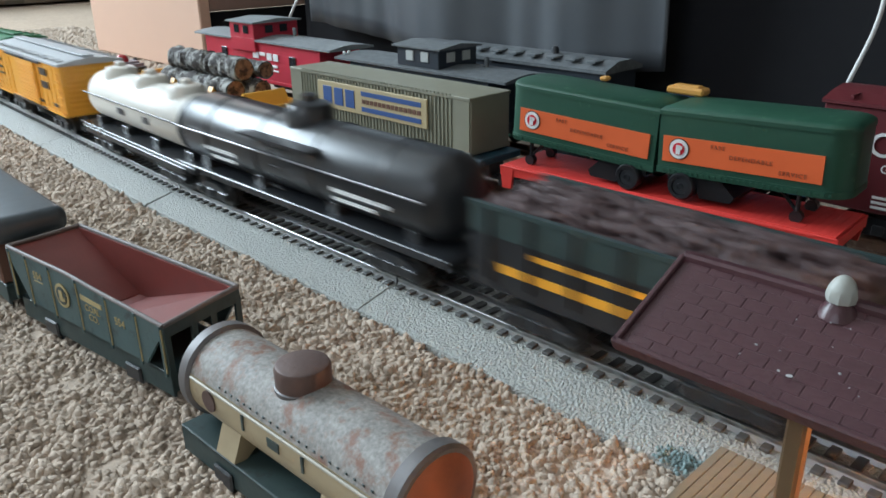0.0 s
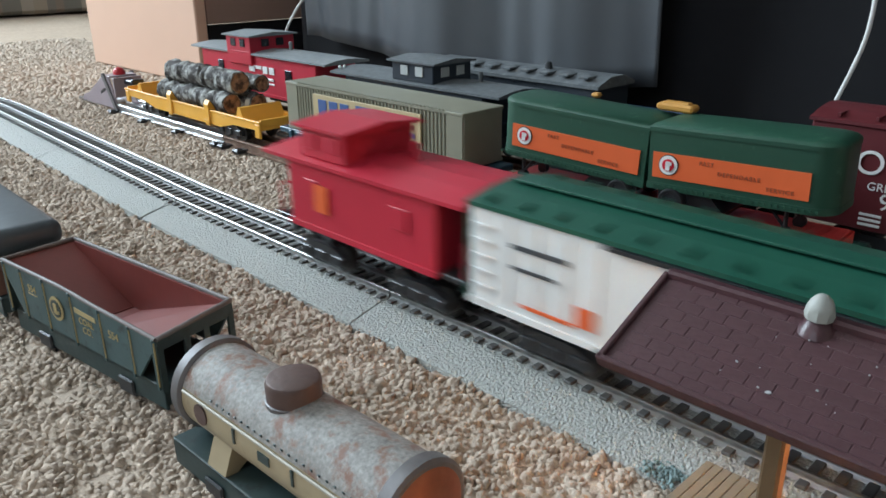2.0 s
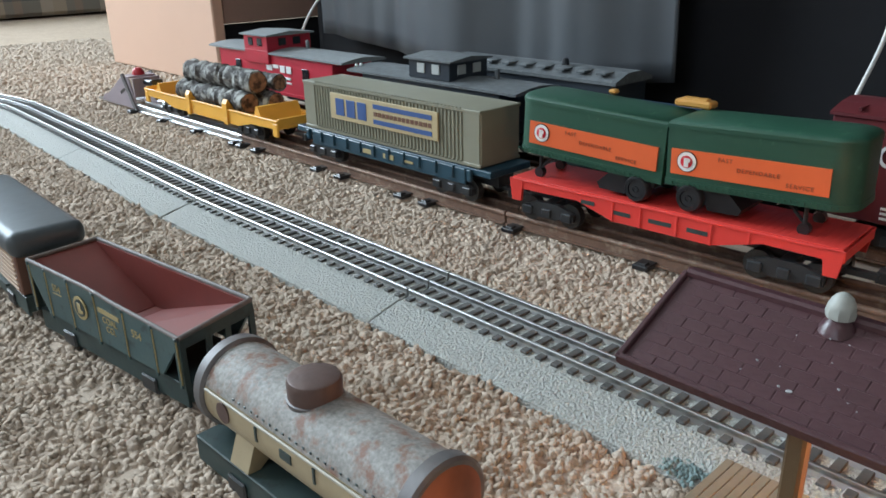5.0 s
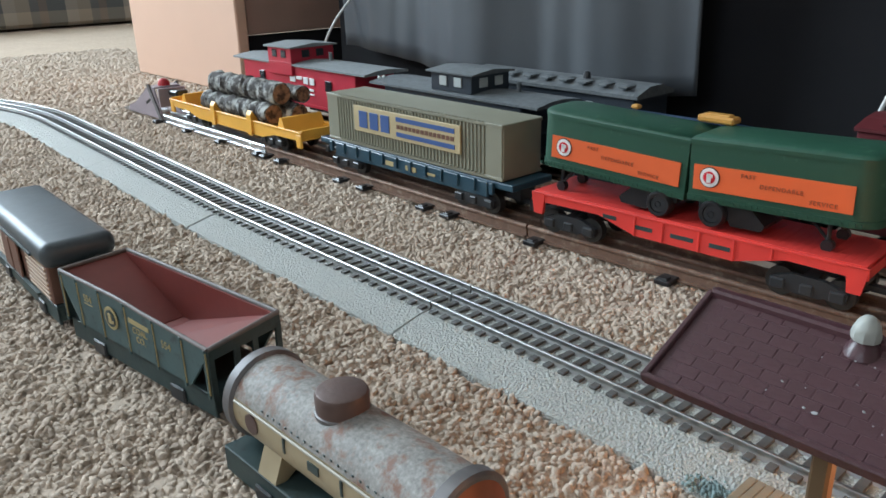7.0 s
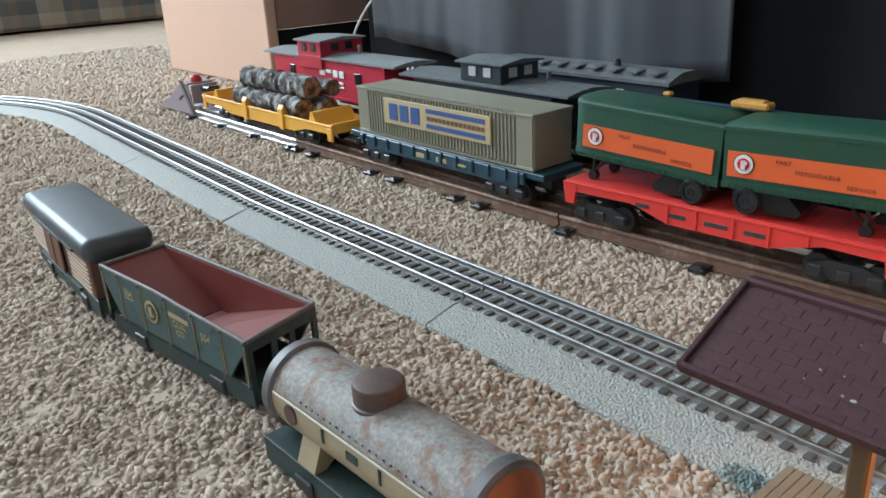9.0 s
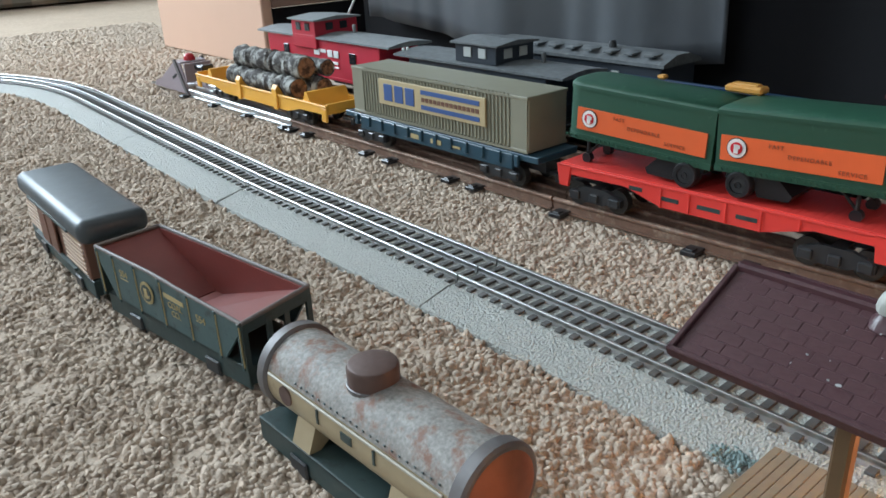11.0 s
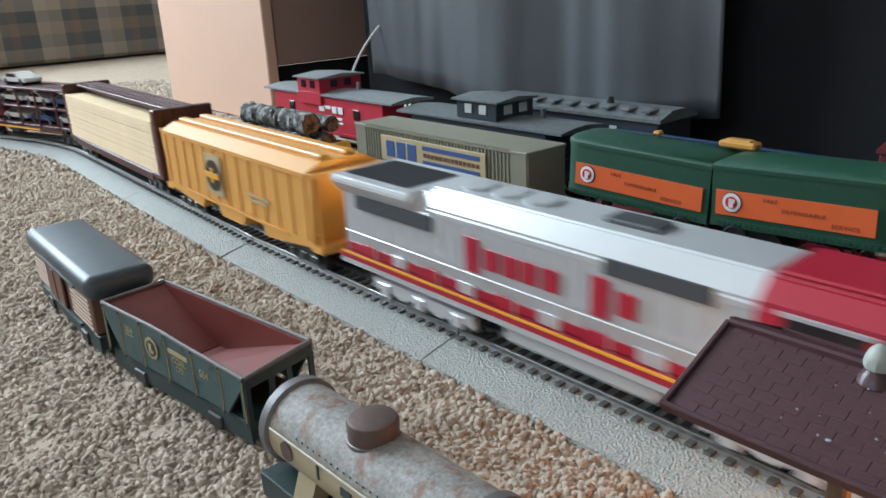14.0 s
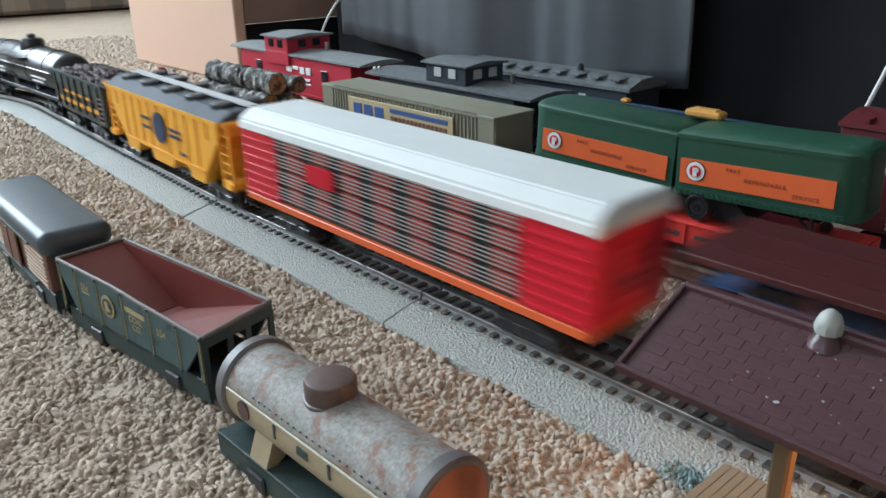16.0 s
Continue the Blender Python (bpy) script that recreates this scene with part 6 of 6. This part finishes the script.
def turf_patch():
    """A scrap of coarse blue-green scenic turf against the platform's corner."""
    base, faces = tuft_shape()
    rng = np.random.default_rng(11)
    n = 170
    px, py = 0.190 + rng.normal(0, 0.0050, n), -0.042 + rng.normal(0, 0.0034, n)
    pts = base[None] * (rng.uniform(0.0006, 0.0012, n))[:, None, None] * rng.uniform(0.6, 1.3, (n, len(base)))[:, :, None]
    pts += np.stack([px, py, 0.0108 + rng.uniform(0, 0.0012, n)], 1)[:, None]
    me = mesh_arrays("scenic_turf", pts.reshape(-1, 3), (faces[None] + len(base) * np.arange(n)[:, None, None]).reshape(-1, 3), TURF)
    tagged(new("scenic_turf", me), "scrap of coarse blue-green scenic turf beside the platform", "turf", kind="stuff")


# ---- tinplate cars standing on the carpet in front ----
def tin_frame(car, half, hw, z):
    part("frame", boxes((0, 0, z, 2 * half, 2 * hw, 0.0022), (0, -hw + 0.0008, z - 0.005, 2 * half, 0.0016, 0.011), (0, hw - 0.0008, z - 0.005, 2 * half, 0.0016, 0.011),
                        (half - 0.0008, 0, z - 0.004, 0.0016, 2 * hw, 0.009), (-half + 0.0008, 0, z - 0.004, 0.0016, 2 * hw, 0.009), bevel=0.0004), TIN_GREEN, car, "dark green-black tin frame")
    for x in (-half + 0.030, half - 0.030):
        for sy in (-1, 1):
            part("wheel", made(lambda bm: rod(bm, (x, sy * (hw - 0.006), z - 0.0075), (x, sy * (hw - 0.002), z - 0.0075), 0.0085, n=18)), FRAME_BLACK, car)
            part("journal", boxes((x, sy * (hw + 0.0006), z - 0.008, 0.012, 0.0016, 0.008), bevel=0.0008), FRAME_BLACK, car)
    for sx in (-1, 1):
        part("coupler", boxes((sx * (half + 0.005), 0, z - 0.004, 0.012, 0.006, 0.0016), (sx * (half + 0.011), 0.002, z - 0.001, 0.0016, 0.008, 0.006)), FRAME_BLACK, car)


def tin_hopper():
    c = thing("tin_hopper", pose(-0.0552, -0.1472, CARPET, 0, 0, 7.6), "worn dark green tinplate hopper car with an oxide-red inside", "toy hopper car")
    half, hw, zt, zf = 0.0678, 0.0194, 0.0413, 0.014
    tin_frame(c, half - 0.001, hw - 0.001, 0.0125)
    # side walls, hopper-shaped below, with vertical ribs
    outline = [(-half, zt), (-0.012, zt), (0.002, zt), (0.014, zt), (0.030, zt), (half, zt), (half, zt - 0.004), (half - 0.016, zf + 0.001), (-half + 0.016, zf + 0.001), (-half, zt - 0.004)]
    for sy in (-1, 1):
        w = part("side_wall", made(lambda bm: prism(bm, outline, "y", sy * hw - 0.0007, sy * hw + 0.0007)), HOPPER_TEAL, c)
        for x in (-half + 0.0015, -half + 0.019, -0.026, -0.001, 0.024, half - 0.020, half - 0.0015):
            part("rib", boxes((x, sy * (hw + 0.0008), (zt + zf) / 2 - 0.0005, 0.0016, 0.0012, zt - zf + 0.001), bevel=0.0004), HOPPER_TEAL, w)
            if sy < 0:
                part("rib_line", boxes((x + 0.0009, -hw - 0.0009, (zt + zf) / 2 - 0.0005, 0.0005, 0.0006, zt - zf - 0.003)), GOLD, w, "faded gold line")
        part("top_edge", made(lambda bm: [rod(bm, (a, sy * hw, zt), (b, sy * hw, zt), 0.0011, n=8) for a, b in ((-half, -0.012), (-0.012, 0.002), (0.002, 0.014), (0.014, 0.030), (0.030, half))]), TIN_EDGE, w, "worn rolled tin edge")
    w = c.children[-1]
    y = -hw - 0.0013
    mk = part("round_mark", made(lambda bm: rod(bm, (-0.0145, y + 0.0003, 0.0290), (-0.0145, y - 0.0002, 0.0290), 0.0062, n=26)), GOLD, c, "faded gold round mark")
    part("round_mark_core", made(lambda bm: rod(bm, (-0.0145, y, 0.0290), (-0.0145, y - 0.0005, 0.0290), 0.0046, n=22)), TIN_GREEN, mk)
    part("round_mark_shape", boxes((-0.0145, y - 0.0006, 0.0290, 0.0030, 0.0004, 0.0056), (-0.0138, y - 0.0006, 0.0275, 0.005, 0.0004, 0.0016), bevel=0.0001), GOLD, mk)
    lettering("lettering", "554", 0.0055, pose(-0.0385, y + 0.0005, 0.0325) @ FRONT, GOLD, c)
    part("underline", boxes((-0.0385, y + 0.0005, 0.0295, 0.0085, 0.0004, 0.0005)), GOLD, c)
    lettering("lettering", "COAL", 0.0048, pose(0.0115, y + 0.0005, 0.0285) @ FRONT, GOLD, c)
    lettering("lettering", "CO.", 0.0048, pose(0.0115, y + 0.0005, 0.0240) @ FRONT, GOLD, c)
    part("marking", boxes((0.0115, y + 0.0005, 0.0335, 0.018, 0.0004, 0.0026)), GOLD, c)
    lettering("lettering", "554", 0.0055, pose(0.0345, y + 0.0005, 0.0290) @ FRONT, GOLD, c)
    for sx in (-1, 1):
        sl = bmesh.new()
        prism(sl, [(sx * (half - 0.001), zt - 0.001), (sx * (half - 0.002), zt - 0.002), (-0.010 + sx * 0.004, zf + 0.0002), (-0.010 + sx * 0.004, zf + 0.0017)], "y", -hw + 0.0006, hw - 0.0006)
        part("slope_sheet", sl, TIN_RED, c, "oxide-red slope sheet")
        part("top_edge", made(lambda bm: rod(bm, (sx * half, -hw, zt), (sx * half, hw, zt), 0.0013, n=8)), TIN_EDGE, c)
        part("end_plate", boxes((sx * half, 0, zt - 0.0035, 0.0014, 2 * hw, 0.007)), TIN_GREEN, c)
        for yy in (-hw + 0.001, -0.005, 0.005, hw - 0.001):
            part("end_post", boxes((sx * half, yy, (zt + zf) / 2 - 0.003, 0.0016, 0.0028, zt - zf - 0.002)), TIN_GREEN, c)
    for sy in (-1, 1):
        inn = [(-half + 0.002, zt - 0.0005), (-0.012, zt - 0.0005), (0.002, zt - 0.0005), (0.014, zt - 0.0005), (0.030, zt - 0.0005), (half - 0.002, zt - 0.0005), (half - 0.004, zt - 0.004), (-0.002, zf + 0.001), (-0.018, zf + 0.001), (-half + 0.004, zt - 0.004)]
        part("inside_wall", made(lambda bm: prism(bm, inn, "y", sy * (hw - 0.0014) - 0.0004, sy * (hw - 0.0014) + 0.0004)), TIN_RED, c, "oxide-red inside wall")
    part("hopper_floor", boxes((-0.010, 0, zf + 0.0006, 0.010, 2 * hw - 0.003, 0.0014)), TIN_RED, c)
    # the tin is bent: the front wall sags towards one end
    for ob in [o for o in c.children_recursive if o.name.split(".")[0] != "lettering"]:
        for v in ob.data.vertices:
            x, y, z = v.co
            if z > 0.022:
                w = min(max(0.5 - y / (2 * hw), 0), 1) * (z - 0.022) / (zt - 0.022)
                u = min(max((x + 0.014) / 0.030, 0), 1)
                v.co.z -= w * (0.0010 + 0.0028 * (x / half)) * u * u * (3 - 2 * u)


def tin_boxcar():
    c = thing("tin_boxcar", pose(-0.2065, -0.1575, CARPET, 0, 0, -1.0), "brown tinplate boxcar with a glossy rounded blue-black roof", "toy boxcar")
    half, hw, z0, z1 = 0.0690, 0.0185, 0.014, 0.0400
    tin_frame(c, half, hw - 0.001, 0.0125)
    part("body", boxes((0, 0, (z0 + z1) / 2, 2 * half - 0.004, 2 * hw - 0.001, z1 - z0), bevel=0.0008), TIN_BROWN, c)
    slat = mesh_of("slat", boxes((0, 0, 0, 0.040, 0.0010, 0.0014), bevel=0.0003), SLAT_TAN)
    for sy in (-1, 1):
        for sx in (-1, 1):
            for i in range(8):
                shared("slat", slat, c, pose(sx * (half - 0.0255), sy * (hw - 0.0002), z0 + 0.003 + 0.0029 * i))
        d = part("door", boxes((-0.006, sy * (hw + 0.0012), (z0 + z1) / 2, 0.036, 0.0014, z1 - z0 - 0.002), (-0.006, sy * (hw + 0.002), (z0 + z1) / 2, 0.004, 0.001, z1 - z0 - 0.004), bevel=0.0004), TIN_BROWN, c)
        part("door_track", boxes((0.0, sy * (hw + 0.0014), z1 - 0.0004, 0.09, 0.0022, 0.0016), (0.0, sy * (hw + 0.0014), z0 + 0.0006, 0.09, 0.0022, 0.0016)), TIN_GREEN, c)
    rf = bmesh.new()
    box(rf, 0, 0, 0.0435, 2 * half + 0.006, 2 * hw + 0.004, 0.0150, 0.0062, seg=5)
    part("roof", rf, TIN_ROOF, c, "glossy rounded roof", True)


def tin_tank():
    c = thing("tin_tank_car", pose(0.1075, -0.1485, CARPET, 0, 0, 1.8), "rust-speckled silver and cream tinplate tank car", "toy tank car")
    L, r, zc, seam = 0.118, 0.0170, 0.0300, 20
    tin_frame(c, L / 2 + 0.003, 0.0190, 0.0100)
    m = pose(-L / 2, 0, zc, 0, 90, 0)
    # upper weathered shell and lower cream shell meet at a raised seam
    n = 40
    for lo, hi, mat, label in ((seam, 180 - seam, RUST_TANK, "rust-speckled silver upper shell"), (180 - seam, 360 + seam, CREAM_TIN, "cream printed lower shell")):
        bm = bmesh.new()
        ring = []
        for i in range(n + 1):
            a = radians(lo + (hi - lo) * i / n)
            ring.append([bm.verts.new((x, r * math.cos(a), zc + r * math.sin(a))) for x in np.linspace(-L / 2, L / 2, 2)])
        for a, b in zip(ring, ring[1:]):
            bm.faces.new((a[0], a[1], b[1], b[0]))
        part("shell", bm, mat, c, label, True)
    part("end_cap", made(lathe, [(0.004, -0.0030), (0.013, -0.0018), (r - 0.001, 0.0), (r - 0.001, 0.003)], m, 36), RUST_BROWN, c, smooth=True)
    # this cap carries the bulb's warm light as paint
    part("end_cap", made(lathe, [(r - 0.001, L - 0.003), (r - 0.001, L), (0.013, L + 0.0018), (0.004, L + 0.003)], m, 36), LAMPLIT_END, c, "end cap with orange lamplight in its colour", True)
    for h in (0.0, L - 0.0055):
        part("end_rim", made(lathe, [(r + 0.0004, h - 0.001), (r + 0.0016, h), (r + 0.0016, h + 0.0045), (r + 0.0004, h + 0.0055)], m, 40), RIM_GREY, c, "worn grey end rim", True)
    part("dome", made(lathe, [(0.0096, 0.0130), (0.0098, 0.0215), (0.0092, 0.0228), (0.0084, 0.0232)], pose(-0.004, 0, zc), 32), RUST_BROWN, c, "rusty brown dome", True)
    part("dome_ring", made(lathe, [(0.0102, 0.0125), (0.0102, 0.0152), (0.0098, 0.0155)], pose(-0.004, 0, zc), 32), RIM_GREY, c, smooth=True)
    for sy in (-1, 1):
        bm = bmesh.new()
        rod(bm, (-L / 2 + 0.008, sy * (r * 0.94 + 0.0014), zc + r * 0.34), (L / 2 - 0.008, sy * (r * 0.94 + 0.0014), zc + r * 0.34), 0.0006, n=8)
        part("handrail", bm, RAILWIRE, c, "dull wire handrail")
        tick = mesh_of("tick_mark", boxes((0, 0, 0, 0.0007, 0.0005, 0.0016)), TIN_GREEN)
        for i in range(22):
            shared("tick_mark", tick, c, pose(-L / 2 + 0.025 + 0.0039 * i, sy * r * 0.905, zc + r * 0.43, sy * -25, 0, 0))
        for x in (-0.030, 0.028):
            part("saddle", made(lambda bm: prism(bm, [(sy * 0.008, 0.0150), (sy * 0.0150, 0.0220), (sy * 0.0190, 0.0115), (sy * 0.0140, 0.0108)], "x", x - 0.006, x + 0.006)), CREAM_TIN, c, "cream tin saddle bracket")
    y = -r - 0.0002
    for x, z, w, h in ((0.000, zc + 0.0005, 0.0065, 0.0035), (-0.018, zc + 0.001, 0.0012, 0.006), (0.016, zc + 0.001, 0.0012, 0.006)):
        part("marking", boxes((x, y + 0.0001, z, w, 0.0006, h)), TIN_GREEN, c)
    part("red_mark", made(lambda bm: rod(bm, (-0.040, y + 0.0004, zc), (-0.040, y - 0.0003, zc), 0.0042, n=20)), RUST_BROWN, c, "faded brown round mark")


# ---- build ----
carpet()
room()
sofa()
desk()
black_sheet()
oval()
old_track("siding_track", -0.420, -0.051, SID_Y, OLDRAIL, (0.082, 0.030, 0.105, 0.036), "old rusty brown three-rail tube track with sparse black ties")
old_track("siding_track", -0.050, 0.500, SID_Y, OLDRAIL, (0.074, 0.105, 0.036, 0.082), "old rusty brown three-rail tube track lying slightly askew", FLAT_TURN)
old_track("siding_track", -0.690, -0.422, SID_Y, TINRAIL, (0.085, 0.085), "bright tinned three-rail tube track section with black ties")
old_track("rear_siding_track", -0.700, 0.500, ROW2_Y, OLDRAIL, (0.090,), "rusty three-rail tube track of the rear siding")
bumper()
log_car()
container_car()
red_flat()
back_row()
cable([(0.105, 0.37, 0.42), (0.112, 0.34, 0.25), (0.117, 0.33, 0.170), (0.117, 0.33, 0.138), (0.107, 0.33, 0.106), (0.0965, 0.33, 0.072), (0.088, 0.34, 0.045), (0.085, 0.36, 0.014)], 0.0016, "power_cable", "white flexible cable hanging in front of the dark under the desk")
cable([(-0.585, 0.385, 0.17), (-0.592, 0.345, 0.135), (-0.600, 0.330, 0.105), (-0.62, 0.325, 0.07), (-0.60, 0.325, 0.012)], 0.0016, "power_cable", "white cable behind the red caboose")
station()
turf_patch()
tin_boxcar()
tin_hopper()
tin_tank()

TRAIN = [  # builder, distance of the car's centre ahead of the yellow boxcar's rear end, along the track
    (diesel, 2.25 + 0.275 + 0.020 + 0.195), (santa_hopper, 2.25 + 0.1345), (lumber_car, 2.25 - 0.346 + 0.154), (auto_carrier, 2.25 - 0.689 + 0.155),
    (auto_rack, 2.25 - 1.030 + 0.1525), (c_hopper, 2.25 - 1.312 + 0.131), (coal_car, 0.838), (black_tank, 0.592), (dome_tank, 0.368),
    (yellow_boxcar, 0.115), (green_boxcar, -0.262 + 0.126), (reefer, -0.5307 + 0.126), (red_caboose, -0.697 + 0.080)]
for build, offset in TRAIN:
    build()

# distance run by the yellow boxcar's rear end: slowing through the first pass, faster again at the last
RUN = [(0.0, -0.688), (0.4, -0.414), (0.8, -0.1505), (1.0, -0.019), (1.5, 0.301), (1.8, 0.485), (2.4, 0.835)]
LAP = LOOP - 2.25
RUN += [(5.0, 2.19), (8.0, 3.62), (10.5, 4.80)]
RUN += [(t, LAP + d) for t, d in ((11.5, -1.850), (12.0, -1.472), (12.3, -1.270), (12.5, -1.152), (13.0, -0.882), (13.4, -0.680), (13.7, -0.544), (14.0, -0.399), (14.2, -0.290), (14.5, -0.1236), (14.6, -0.065), (15.2, 0.314), (15.6, 0.5835), (16.0, 0.8555))]


def run_at(t):
    """Smooth distance along the oval at t seconds."""
    ts, ds = [r[0] for r in RUN], [r[1] for r in RUN]
    slope = [(ds[1] - ds[0]) / (ts[1] - ts[0])]
    for i in range(1, len(ts) - 1):
        a, b = (ds[i] - ds[i - 1]) / (ts[i] - ts[i - 1]), (ds[i + 1] - ds[i]) / (ts[i + 1] - ts[i])
        slope.append((a + b) / 2)
    slope.append((ds[-1] - ds[-2]) / (ts[-1] - ts[-2]))
    i = max(k for k in range(len(ts) - 1) if ts[k] <= t + 1e-9)
    h = ts[i + 1] - ts[i]
    u = (t - ts[i]) / h
    return ((2 * u ** 3 - 3 * u ** 2 + 1) * ds[i] + (u ** 3 - 2 * u ** 2 + u) * h * slope[i] + (-2 * u ** 3 + 3 * u ** 2) * ds[i + 1] + (u ** 3 - u ** 2) * h * slope[i + 1])


def car_pose(s, spread=0.075):
    """A car rides on two trucks a little before and behind its middle."""
    (xa, ya, _), (xb, yb, _) = on_loop(s - spread), on_loop(s + spread)
    return pose((xa + xb) / 2, (ya + yb) / 2, RAILTOP, 0, 0, math.degrees(math.atan2(yb - ya, xb - xa)))


def motions():
    cars = [ob for ob in scene.objects if ob.get("group") == "cars of the running train"]
    for car, (_, offset) in zip(cars, TRAIN):
        walk(car, [(t, car_pose(run_at(t) + offset)) for t in np.arange(0, 16.01, 0.2)])


motions()
